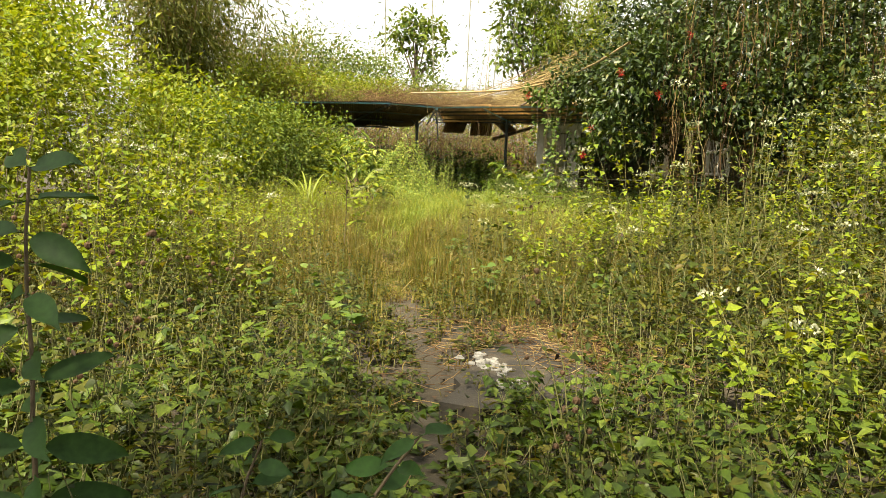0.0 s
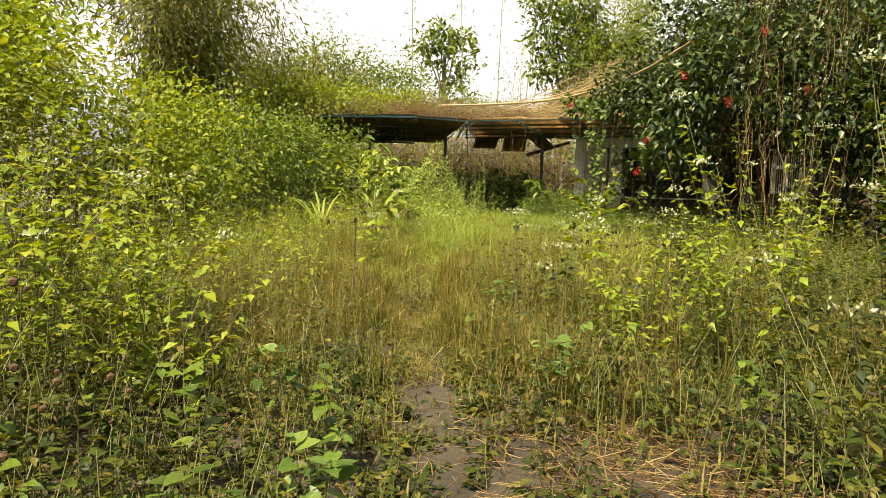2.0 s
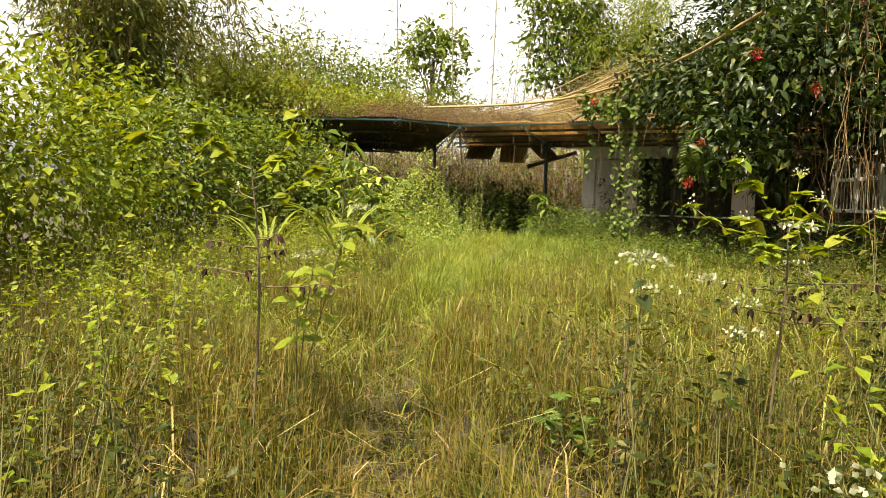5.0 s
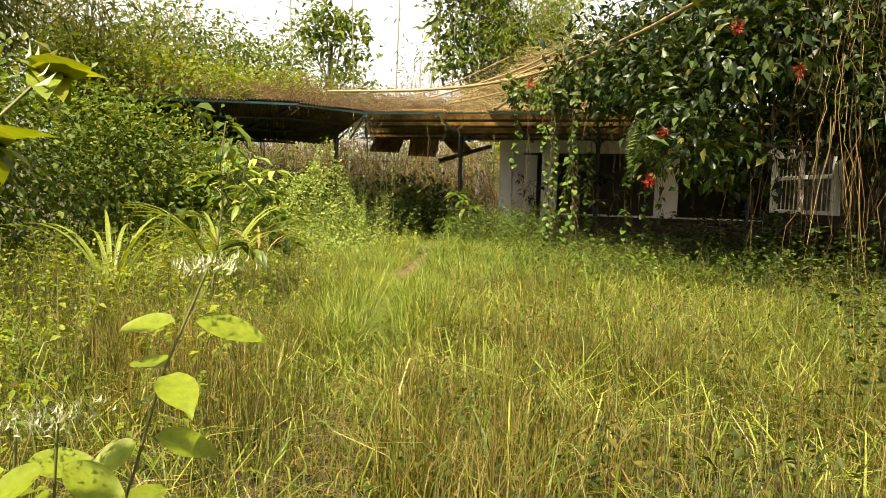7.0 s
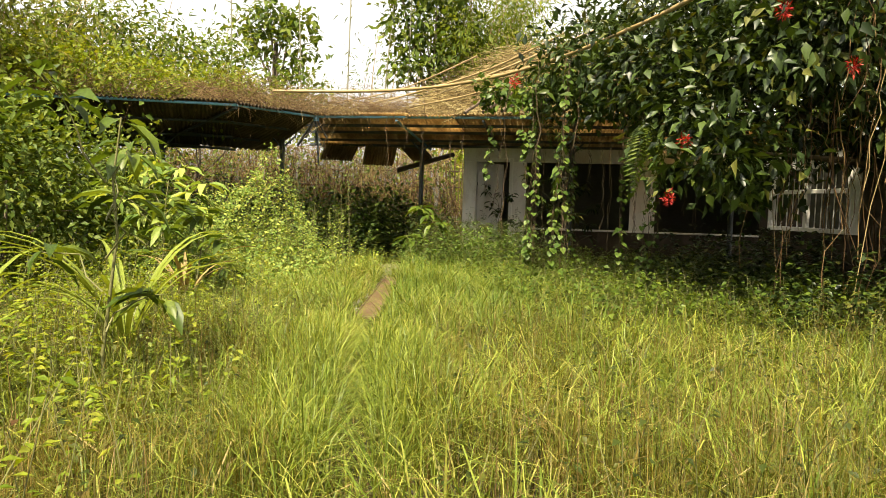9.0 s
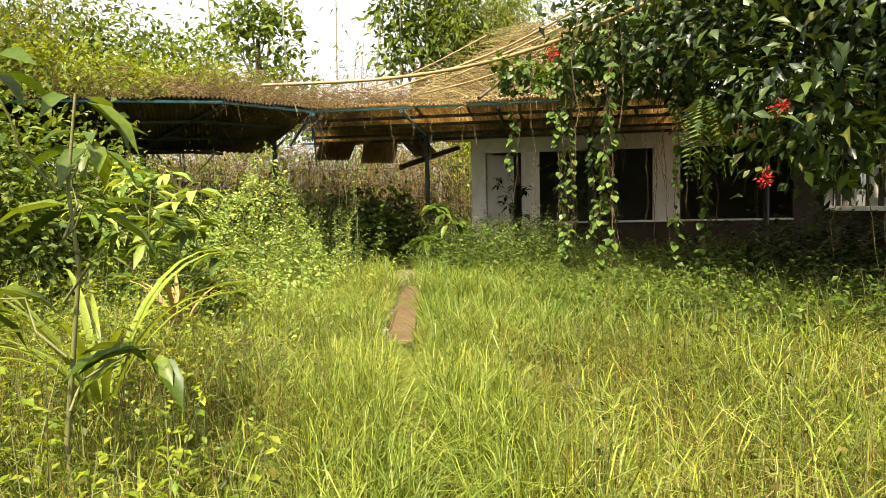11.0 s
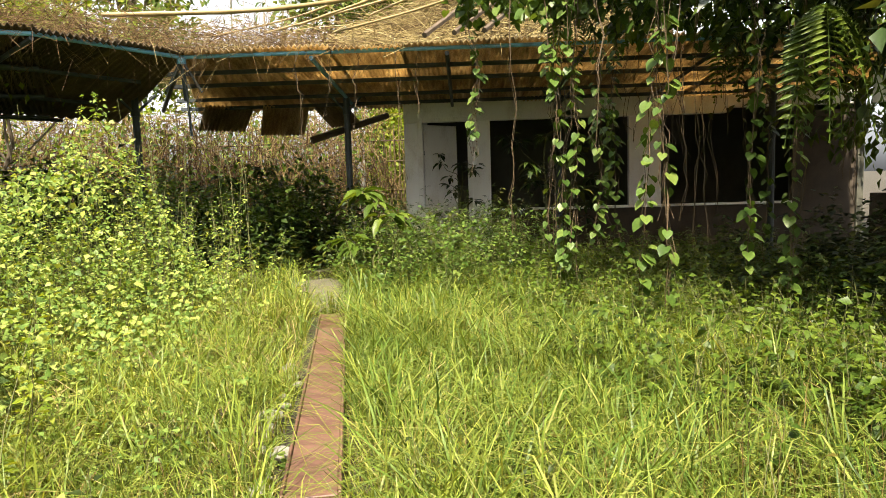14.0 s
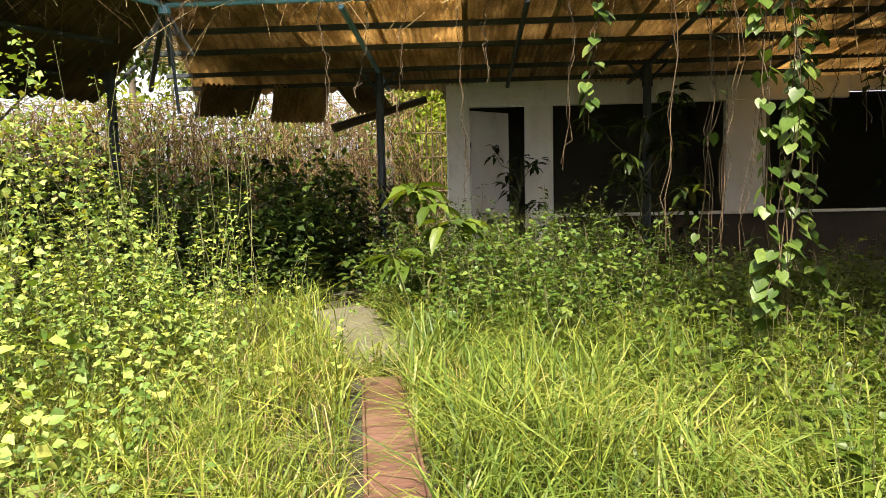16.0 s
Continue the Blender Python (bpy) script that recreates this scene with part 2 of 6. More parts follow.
def part(name, bm, mat, parent=None, label=""):
    me = bpy.data.meshes.new(name)
    bm.to_mesh(me)
    bm.free()
    me.materials.append(mat)
    ob = new(name, me)
    ob.parent = parent
    if label:
        ob["label"] = label
    return ob


def thing(name, label, category, at=(0, 0, 0), group="", kind=""):
    ob = new(name)
    ob.empty_display_size = 0.2
    ob.location = at
    return tagged(ob, label, category, group, kind)


def box(bm, lo, hi, m=None, bevel=0.0):
    """A box between two corners, carried by the matrix m."""
    lo, hi = Vector(lo), Vector(hi)
    mm = Matrix.Translation((lo + hi) / 2) @ Matrix.Diagonal((*(hi - lo), 1))
    made = bmesh.ops.create_cube(bm, size=1, matrix=mm)["verts"]
    if bevel:
        edges = list({e for v in made for e in v.link_edges})
        made = bmesh.ops.bevel(bm, geom=edges, offset=bevel, segments=1, affect="EDGES")["verts"]
    if m is not None:
        bmesh.ops.transform(bm, matrix=m, verts=list(made))
    return bm


def boxes(items, m=None, bevel=0.004):
    bm = bmesh.new()
    for lo, hi in items:
        box(bm, lo, hi, m, bevel)
    return bm


def rod(a, b, r0, r1=None, sides=8, bm=None):
    """A tapered rod from a to b."""
    bm = bm or bmesh.new()
    a, b = Vector(a), Vector(b)
    d = b - a
    m = Matrix.Translation((a + b) / 2) @ d.to_track_quat("Z", "Y").to_matrix().to_4x4()
    bmesh.ops.create_cone(bm, cap_ends=True, segments=sides, radius1=r0, radius2=r0 if r1 is None else r1, depth=d.length, matrix=m)
    return bm


def tubes(paths, radii, sides=4):
    """Many tapered tubes at once. paths: (S, K, 3); radii: (S, K) or (K,)."""
    paths = np.asarray(paths, float)
    s, k, _ = paths.shape
    radii = np.broadcast_to(np.asarray(radii, float), (s, k))
    d = np.gradient(paths, axis=1)
    d /= np.linalg.norm(d, axis=2, keepdims=True) + 1e-9
    ref = np.where(np.abs(d[..., 2:3]) > 0.9, np.array([1.0, 0, 0]), np.array([0, 0, 1.0]))
    x = np.cross(d, ref)
    x /= np.linalg.norm(x, axis=2, keepdims=True) + 1e-9
    y = np.cross(d, x)
    ang = np.arange(sides) * 2 * np.pi / sides
    ring = x[:, :, None] * np.cos(ang)[None, None, :, None] + y[:, :, None] * np.sin(ang)[None, None, :, None]
    v = paths[:, :, None] + ring * radii[:, :, None, None]
    idx = np.arange(s * k * sides).reshape(s, k, sides)
    a, b = idx[:, :-1], idx[:, 1:]
    a2, b2 = np.roll(a, -1, 2), np.roll(b, -1, 2)
    q = np.stack([a, a2, b2, b], -1).reshape(-1, 4)
    return v.reshape(-1, 3), np.concatenate([q[:, [0, 1, 2]], q[:, [0, 2, 3]]])


def unit(v):
    return v / (np.linalg.norm(v, axis=-1, keepdims=True) + 1e-9)


LEAF4 = (np.array([(0, 0, 0), (0.42, 0.5, 0.1), (0.45, 0, 0), (0.42, -0.5, 0.1), (1, 0, -0.15)]),
         np.array([(0, 2, 1), (0, 3, 2), (1, 2, 4), (2, 3, 4)]))
LEAF8 = (np.array([(0, 0, 0), (0.22, 0.42, 0.09), (0.25, 0, 0), (0.22, -0.42, 0.09), (0.6, 0.38, 0.06), (0.62, 0, -0.03), (0.6, -0.38, 0.06), (1, 0, -0.2)]),
         np.array([(0, 2, 1), (0, 3, 2), (1, 2, 4), (2, 5, 4), (2, 3, 5), (3, 6, 5), (4, 5, 7), (5, 6, 7)]))
HEART = (np.array([(0, 0, 0), (-0.2, 0.26, 0.08), (0.06, 0.52, 0.09), (0.25, 0, 0), (0.06, -0.52, 0.09), (-0.2, -0.26, 0.08), (0.45, 0.5, 0.04), (0.62, 0, -0.04), (0.45, -0.5, 0.04), (0.8, 0.24, -0.05), (0.8, -0.24, -0.05), (1.05, 0, -0.16)]),
         np.array([(0, 2, 1), (0, 3, 2), (0, 4, 3), (0, 5, 4), (2, 3, 6), (3, 7, 6), (3, 4, 8), (3, 8, 7), (6, 7, 9), (7, 8, 10), (7, 11, 9), (7, 10, 11)]))
LEAF2 = (np.array([(0, 0, 0), (0.45, 0.5, 0.08), (0.45, -0.5, 0.08), (1, 0, -0.12)]), np.array([(0, 3, 1), (0, 2, 3)]))
LEAF_X = np.array([0.08, 0.2, 0.35, 0.5, 0.65, 0.8, 0.92])
LEAF_W = 0.5 * np.sin(np.pi * LEAF_X ** 0.8) ** 0.8
LEAF_FINE = (np.concatenate([[(0, 0, 0)], np.stack([LEAF_X, LEAF_W, 0.06 - 0.1 * LEAF_X ** 2], 1), np.stack([LEAF_X, 0 * LEAF_X, 0.0 - 0.12 * LEAF_X ** 2], 1), np.stack([LEAF_X, -LEAF_W, 0.06 - 0.1 * LEAF_X ** 2], 1), [(1, 0, -0.16)]]),
             np.array([(0, 8, 1), (0, 15, 8), (7, 14, 22), (14, 21, 22)] + [t for i in range(1, 7) for t in ((i, i + 7, i + 1), (i + 1, i + 7, i + 8), (i + 7, i + 14, i + 8), (i + 8, i + 14, i + 15))]))
BLADE2 = (np.array([(0, 0, 0), (0.35, 0.5, 0.05), (0.35, -0.5, 0.05), (1, 0, -0.25)]), np.array([(0, 2, 1), (1, 2, 3)]))


def leaves(p, d, up, length, width, form=LEAF4):
    """Leaves at p pointing along d, their upper side towards up."""
    d = unit(d)
    side = unit(np.cross(up, d))
    up = np.cross(d, side)
    tv, tf = form
    length, width = np.broadcast_to(length, len(p)), np.broadcast_to(width, len(p))
    v = (p[:, None] + d[:, None] * (tv[:, 0][None, :, None] * length[:, None, None])
         + side[:, None] * (tv[:, 1][None, :, None] * width[:, None, None])
         + up[:, None] * (tv[:, 2][None, :, None] * length[:, None, None]))
    f = tf[None] + (np.arange(len(p)) * len(tv))[:, None, None]
    return v.reshape(-1, 3), f.reshape(-1, 3)


def join(*pieces):
    vs, fs, n = [], [], 0
    for v, f in pieces:
        vs.append(v)
        fs.append(f + n)
        n += len(v)
    return np.concatenate(vs), np.concatenate(fs)


def blades(p, height, width, lean, droop=0.35):
    """Grass blades rooted at p: a strip of five triangles each, bent over."""
    n = len(p)
    a = rng.uniform(0, 2 * np.pi, n)
    out = np.stack([np.cos(a), np.sin(a), np.zeros(n)], 1)
    b = a + rng.normal(0, 0.7, n)
    side = np.stack([-np.sin(b), np.cos(b), np.zeros(n)], 1)
    h, w, l = height[:, None], width[:, None], lean[:, None]
    z = np.array([[0, 0, 1.0]])
    m1 = p + out * l * h * 0.2 + z * h * 0.45
    m2 = p + out * l * h * 0.62 + z * h * (0.85 - 0.12 * l)
    tip = p + out * l * h * (1.05 + droop) + z * h * (1 - 0.42 * l)
    v = np.stack([p - side * w / 2, p + side * w / 2, m1 - side * w * 0.5, m1 + side * w * 0.5, m2 - side * w * 0.36, m2 + side * w * 0.36, tip], 1)
    f = np.array([(0, 1, 2), (1, 3, 2), (2, 3, 4), (3, 5, 4), (4, 5, 6)])[None] + (np.arange(n) * 7)[:, None, None]
    return v.reshape(-1, 3), f.reshape(-1, 3)


def short_blades(p, height, width, lean):
    """Grass blades rooted at p: a strip of three triangles each."""
    n = len(p)
    a = rng.uniform(0, 2 * np.pi, n)
    out = np.stack([np.cos(a), np.sin(a), np.zeros(n)], 1)
    side = np.stack([-np.sin(a), np.cos(a), np.zeros(n)], 1)
    h, w, l = height[:, None], width[:, None], lean[:, None]
    z = np.array([[0, 0, 1.0]])
    mid = p + out * l * h * 0.35 + z * h * 0.62
    tip = p + out * l * h * 1.3 + z * h * (1 - 0.35 * np.minimum(l, 1.5))
    v = np.stack([p - side * w / 2, p + side * w / 2, mid - side * w * 0.42, mid + side * w * 0.42, tip], 1)
    f = np.array([(0, 1, 2), (1, 3, 2), (2, 3, 4)])[None] + (np.arange(n) * 5)[:, None, None]
    return v.reshape(-1, 3), f.reshape(-1, 3)


PATH_XY = np.array([(0.5, 1.0), (0.42, 3), (0.35, 5), (0.2, 7), (-0.1, 8.2), (-0.6, 11), (-0.7, 13), (-0.45, 15), (-0.35, 17), (-0.1, 19), (0.25, 21), (0.55, 23), (0.75, 25), (1.0, 27)])


def off_path(x, y):
    return np.abs(x - np.interp(y, PATH_XY[:, 1], PATH_XY[:, 0]))


def height_field(x, y):
    return 0.05 * np.sin(x * 0.9 + 1.3) * np.sin(y * 0.6) + 0.03 * np.sin(x * 2.3 + y * 1.7) - 0.03


# ---- ground ----
def build_ground():
    xs = np.concatenate([[-900, -300, -100, -45], np.linspace(-22, 22, 111), [45, 100, 300, 900]])
    ys = np.concatenate([[-900, -300, -90, -30], np.linspace(-6, 46, 131), [80, 160, 400, 1200]])
    gx, gy = np.meshgrid(xs, ys)
    gz = height_field(gx, gy) * (np.abs(gx) < 23) * (np.abs(gy - 20) < 27)
    v = np.stack([gx, gy, gz], -1).reshape(-1, 3)
    i = np.arange(len(v)).reshape(gx.shape)
    f = np.stack([i[:-1, :-1], i[:-1, 1:], i[1:, 1:], i[1:, :-1]], -1).reshape(-1, 4)
    ob = link_mesh("ground", v, f, SOIL, smooth=True)
    tagged(ob, "dark brown soil with litter under the grass", "ground", kind="structure")


build_ground()


def irregular_slab(name, outline, z0, z1, mat, seed):
    """A flat slab with a broken edge."""
    r = random.Random(seed)
    pts = []
    for i, (x, y) in enumerate(outline):
        nx, ny = outline[(i + 1) % len(outline)]
        for k in range(4):
            f = k / 4
            pts.append((x + (nx - x) * f + r.uniform(-0.05, 0.05), y + (ny - y) * f + r.uniform(-0.05, 0.05)))
    bm = bmesh.new()
    top = [bm.verts.new((x, y, z1)) for x, y in pts]
    low = [bm.verts.new((x * 1.0, y, z0)) for x, y in pts]
    bm.faces.new(top)
    n = len(pts)
    for i in range(n):
        bm.faces.new((top[i], low[i], low[(i + 1) % n], top[(i + 1) % n]))
    return part(name, bm, mat)


slab = irregular_slab("pavement_slab", [(0.36, 5.85), (0.95, 5.8), (1.2, 6.3), (1.22, 6.95), (0.9, 7.25), (0.6, 6.95), (0.42, 6.4)], -0.2, 0.02, WET_SLAB, 1)
tagged(slab, "wet dark stone slab showing between the weeds", "pavement", kind="structure")
pad = irregular_slab("concrete_pad", [(0.3, 23.3), (0.85, 23.2), (1.05, 24.6), (1.0, 25.8), (0.4, 25.6), (0.25, 24.4)], -0.2, 0.045, CONCRETE, 3)
tagged(pad, "mossy pale concrete path strip before the pavilion", "pavement", kind="structure")

# ---- pavilion ----
CX, CY, EAVE = -0.91, 26.0, 3.2
E_DIR, N_DIR = Vector((0.94, -0.341, 0)), Vector((0.341, 0.94, 0))
WING = Matrix(((0.94, 0.341, 0, CX), (-0.341, 0.94, 0, CY), (0, 0, 1, 0), (0, 0, 0, 1)))   # u along the eave, v to the back
SLOPE = -0.073


def roof_z(v):
    return EAVE + SLOPE * v


def corrugated(width, length, pitch=0.076, depth=0.026, sag=0.03, seed=0):
    """A corrugated sheet: waves across u, length along v."""
    r = random.Random(seed)
    nu, nv = int(width / pitch * 4) + 1, 6
    bow = r.uniform(-sag, sag)
    us = np.linspace(0, width, nu)
    vs = np.linspace(0, length, nv)
    gu, gv = np.meshgrid(us, vs)
    gz = depth * np.cos(gu / pitch * 2 * np.pi) + bow * np.sin(np.pi * gv / length)
    v = np.stack([gu, gv, gz], -1).reshape(-1, 3)
    i = np.arange(len(v)).reshape(gu.shape)
    f = np.stack([i[:-1, :-1], i[:-1, 1:], i[1:, 1:], i[1:, :-1]], -1).reshape(-1, 4)
    v2 = v - np.array([0, 0, 0.006])
    edge = np.concatenate([i[0], i[1:, -1], i[-1, -2::-1], i[-2:0:-1, 0]])
    n = len(v)
    e2 = np.roll(edge, -1)
    rim = np.stack([edge, edge + n, e2 + n, e2], -1)
    return np.concatenate([v, v2]), np.concatenate([f, f[:, ::-1] + n, rim])


def frame_from(a, b):
    """A frame at a with u towards b, v to its left, z up."""
    a, b = Vector(a), Vector(b)
    u = (b - a).normalized()
    v = Vector((-u.y, u.x, 0)).normalized()
    w = u.cross(v)
    m = Matrix.Identity(4)
    m.col[0][:3], m.col[1][:3], m.col[2][:3], m.col[3][:3] = u, v, w, a
    return m


roof_right = thing("pavilion_roof", "weathered brown corrugated sheet roof of the veranda", "roof", kind="structure")
SHEET_W = 1.05
for row, (v0, ln) in enumerate(((-0.12, 2.1), (1.85, 2.32))):
    for k in range(11):
        vv, ff = corrugated(SHEET_W, ln, seed=row * 20 + k)
        if k == 0:
            vv[:, 0] = vv[:, 0] - np.clip(vv[:, 1] + v0, 0, 9) * 0.35 * (1 - vv[:, 0] / SHEET_W)
        ob = link_mesh("corrugated_sheet", vv, ff, ROOF_SHEET, roof_right, smooth=True)
        ob.matrix_basis = WING @ pose(k * 0.99 - 0.02, v0, roof_z(v0) + 0.012 * (1 - row) + 0.02 * math.sin(k * 2.1), math.degrees(math.atan(SLOPE)), 0.3 * math.sin(k * 3.7), 0)

LEFT_PTS = [Vector((CX, CY, EAVE)), Vector((-2.4, 24.85, 3.2)), Vector((-4.6, 24.45, 3.15)), Vector((-8.0, 24.2, 3.05))]
roof_left = thing("pavilion_roof", "sagging corrugated sheet roof overgrown with creepers", "roof", kind="structure")
for seg in range(3):
    a, b = LEFT_PTS[seg + 1], LEFT_PTS[seg]
    m = frame_from(a, b)
    ln = (b - a).length
    cnt = max(2, round(ln / 1.0))
    for k in range(cnt):
        w = ln / cnt + 0.05
        vv, ff = corrugated(w, 3.7, seed=50 + seg * 9 + k, sag=0.06)
        if seg == 0 and k == cnt - 1:
            vv[:, 0] += np.clip(vv[:, 1], 0, 9) * 0.3 * (vv[:, 0] / w)
        ob = link_mesh("corrugated_sheet", vv, ff, OLD_SHEET, roof_left, smooth=True)
        ob.matrix_basis = m @ pose(k * ln / cnt, -0.1, 0.03 * (k % 2) + 0.01, math.degrees(math.atan(SLOPE * 2.2)), 0, 0)

# the blue pipe along the eave
for seg in range(3):
    ob = part("eave_pipe", rod(LEFT_PTS[seg] + Vector((0, 0, -0.03)), LEFT_PTS[seg + 1] + Vector((0, 0, -0.03)), 0.028, sides=10), BLUE_STEEL, roof_left, "flaking blue painted pipe")
ob = part("eave_pipe", rod(WING @ Vector((0, 0, EAVE - 0.03)), WING @ Vector((10.6, 0, EAVE - 0.03)), 0.028, sides=10), BLUE_STEEL, roof_right, "flaking blue painted pipe")
# purlins and rafters
for v in (0.75, 1.55, 2.62, 3.4):
    z = roof_z(v) - 0.055
    part("purlin", boxes([((-0.3 - v * 0.35, v - 0.025, z - 0.04), (10.5, v + 0.025, z + 0.02))], WING), STEEL, roof_right)
for u in (1.77, 3.6, 5.44, 7.3, 9.1):
    a, b = WING @ Vector((u, 0, EAVE - 0.1)), WING @ Vector((u, 3.7, roof_z(3.7) - 0.1))
    part("rafter", rod(a, b, 0.032, sides=6), STEEL if u > 2 else BLUE_STEEL, roof_right)
hip_end = Vector((CX - 0.55, CY + 3.6, 2.85))
part("hip_rafter", rod(Vector((CX, CY, EAVE - 0.07)), hip_end, 0.035, sides=6), STEEL, roof_right)
for seg in range(3):
    a, b = LEFT_PTS[seg], LEFT_PTS[seg + 1]
    back = Vector((-(a - b).normalized().y, (a - b).normalized().x, 0))
    for v in (1.0, 2.2, 3.3):
        part("purlin", rod(a + back * v + Vector((0, 0, -0.09 + SLOPE * 2.2 * v)), b + back * v + Vector((0, 0, -0.09 + SLOPE * 2.2 * v)), 0.028, sides=6), STEEL, roof_left)
    part("rafter", rod(b + Vector((0, 0, -0.08)), b + back * 3.6 + Vector((0, 0, -0.08 + SLOPE * 2.2 * 3.6)), 0.03, sides=6), STEEL, roof_left)


def pavilion_post(at, top, struts, label):
    t = thing("pavilion_post", label, "post", at=(at[0], at[1], 0), group="veranda posts")
    part("shaft", rod((0, 0, -0.1), (0, 0, top), 0.058, 0.055, 12), STEEL, t)
    part("collar", rod((0, 0, top - 0.34), (0, 0, top - 0.26), 0.072, sides=12), STEEL, t)
    for d in struts:
        part("strut", rod((0, 0, top - 0.3), (d[0], d[1], top + 0.02), 0.022, sides=6), STEEL, t)
    return t


for u in (1.77, 5.44, 9.1):
    p = WING @ Vector((u, 2.62, 0))
    e4 = E_DIR * 0.3
    pavilion_post(p, roof_z(2.62) - 0.06, [(e4.x, e4.y), (-e4.x, -e4.y)], "dark steel veranda post with short angled braces")
p = Vector((-1.75, 28.0, 0))
pavilion_post(p, 2.92, [(0.3, 0.1), (-0.3, -0.1)], "dark steel post in the shade under the roof")
p = Vector((-4.3, 27.2, 0))
pavilion_post(p, 2.75, [(0.3, 0.0), (-0.3, 0.0)], "dark steel post in the shade under the roof")
# bracket hanging at the eave's corner
brk = thing("corner_bracket", "three-legged dark steel bracket under the roof corner", "bracket", at=(CX, CY, EAVE - 0.06))
for d in ((-0.22, 0.1), (0.24, 0.1), (0.0, 0.35)):
    part("leg", rod((0, 0, 0), (d[0], d[1], -0.42 if d[1] < 0.2 else -0.5), 0.02, sides=6), STEEL, brk)
part("hub", rod((0, 0, -0.06), (0, 0, 0.03), 0.06, sides=10), BLUE_STEEL, brk)
part("drop_rod", rod((0.02, 0.12, -0.1), (0.06, 0.3, -1.0), 0.018, sides=6), STEEL, brk)

# ---- white house behind the veranda ----
WALL = WING @ Matrix.Translation((2.65, 3.82, 0))   # u along the wall from its free corner
TOP, LINTEL, SILL = 2.95, 2.54, 0.8
D0, D1 = 0.36, 1.22          # door opening
W0, W1, P1, W2 = 1.66, 4.31, 4.92, 7.4
wall = part("wall_front", boxes([((0, 0, -0.1), (D0, 0.13, LINTEL)), ((D1, 0, -0.1), (W0, 0.13, LINTEL)), ((0, 0, LINTEL), (6.15, 0.13, TOP)),
                                 ((W1, 0, SILL + 0.003), (P1, 0.13, LINTEL)), ((6.18, 0.03, LINTEL + 0.1), (8.6, 0.13, TOP))], WALL, 0.008), PLASTER)
tagged(wall, "stained white plaster wall with door and window openings", "wall", kind="structure")
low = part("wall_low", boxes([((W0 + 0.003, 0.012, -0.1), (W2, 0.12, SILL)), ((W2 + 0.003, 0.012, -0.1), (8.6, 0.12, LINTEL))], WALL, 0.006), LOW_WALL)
tagged(low, "brown wall under the window sill, colour darkened for shade", "wall", kind="structure")
sill = part("window_sill", boxes([((W0 - 0.0, -0.06, SILL), (W1, 0.16, SILL + 0.045)), ((W1 + 0.002, -0.06, SILL), (W2, 0.16, SILL + 0.04))], WALL, 0.006), PLASTER)
tagged(sill, "chipped white ledge along the open windows", "window sill", kind="structure")
door = thing("door_frame", "white painted door frame without a door", "door frame")
for lo, hi in (((D0 - 0.1, -0.03, -0.05), (D0, -0.002, LINTEL + 0.09)), ((D1, -0.03, -0.05), (D1 + 0.09, -0.002, LINTEL + 0.09)), ((D0 + 0.002, -0.03, LINTEL), (D1 - 0.002, -0.002, LINTEL + 0.09))):
    part("frame_board", boxes([(lo, hi)], WALL, 0.006), PLASTER, door)
inner = part("wall_inner", boxes([((D0 - 0.14, 0.135, -0.1), (D0 - 0.04, 2.6, TOP))], WALL, 0.004), PLASTER)
tagged(inner, "white inner wall beside the doorway", "wall", kind="structure")
leaf = thing("door", "white painted door standing open inwards", "door")
LEAF = WALL @ Matrix.Translation((D0 + 0.012, 0.15, 0.07)) @ pose(0, 0, 0, 0, 0, 40)
part("panel", boxes([((0, 0, 0), (D1 - D0 - 0.03, 0.036, LINTEL - 0.1))], LEAF, 0.004), PLASTER, leaf)
for z in (0.35, 1.85):
    part("hinge", rod(LEAF @ Vector((-0.005, -0.006, z)), LEAF @ Vector((-0.005, -0.006, z + 0.09)), 0.007, sides=8), STEEL, leaf)
handle = part("handle", boxes([((D1 - D0 - 0.11, -0.045, 0.98), (D1 - D0 - 0.075, -0.03, 1.1)), ((D1 - D0 - 0.1, -0.03, 0.99), (D1 - D0 - 0.085, -0.001, 1.01)), ((D1 - D0 - 0.1, -0.03, 1.07), (D1 - D0 - 0.085, -0.001, 1.09))], LEAF, 0.002), STEEL, leaf, "rusted handle")
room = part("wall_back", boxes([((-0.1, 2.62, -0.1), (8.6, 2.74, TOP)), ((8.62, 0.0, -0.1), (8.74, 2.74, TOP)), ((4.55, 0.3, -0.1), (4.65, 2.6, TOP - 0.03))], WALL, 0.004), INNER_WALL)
tagged(room, "grey walls of the empty room, colour darkened for indoor shade", "wall", kind="structure")
fl = part("floor", boxes([((0.0, 0.14, -0.12), (8.6, 2.6, 0.06))], WALL, 0.004), CONCRETE)
tagged(fl, "dusty concrete floor of the empty room", "floor", kind="structure")
cl = part("ceiling", boxes([((-0.12, 0.1, TOP + 0.06), (8.8, 2.9, TOP + 0.1))], WALL, 0.004), DARK_WOOD)
tagged(cl, "dark boarded ceiling of the empty room", "ceiling", kind="structure")
vf = part("floor", boxes([((0.9, 1.3, -0.12), (10.4, 3.815, 0.03))], WING, 0.01), CONCRETE)
tagged(vf, "dirty concrete veranda floor", "floor", kind="structure")

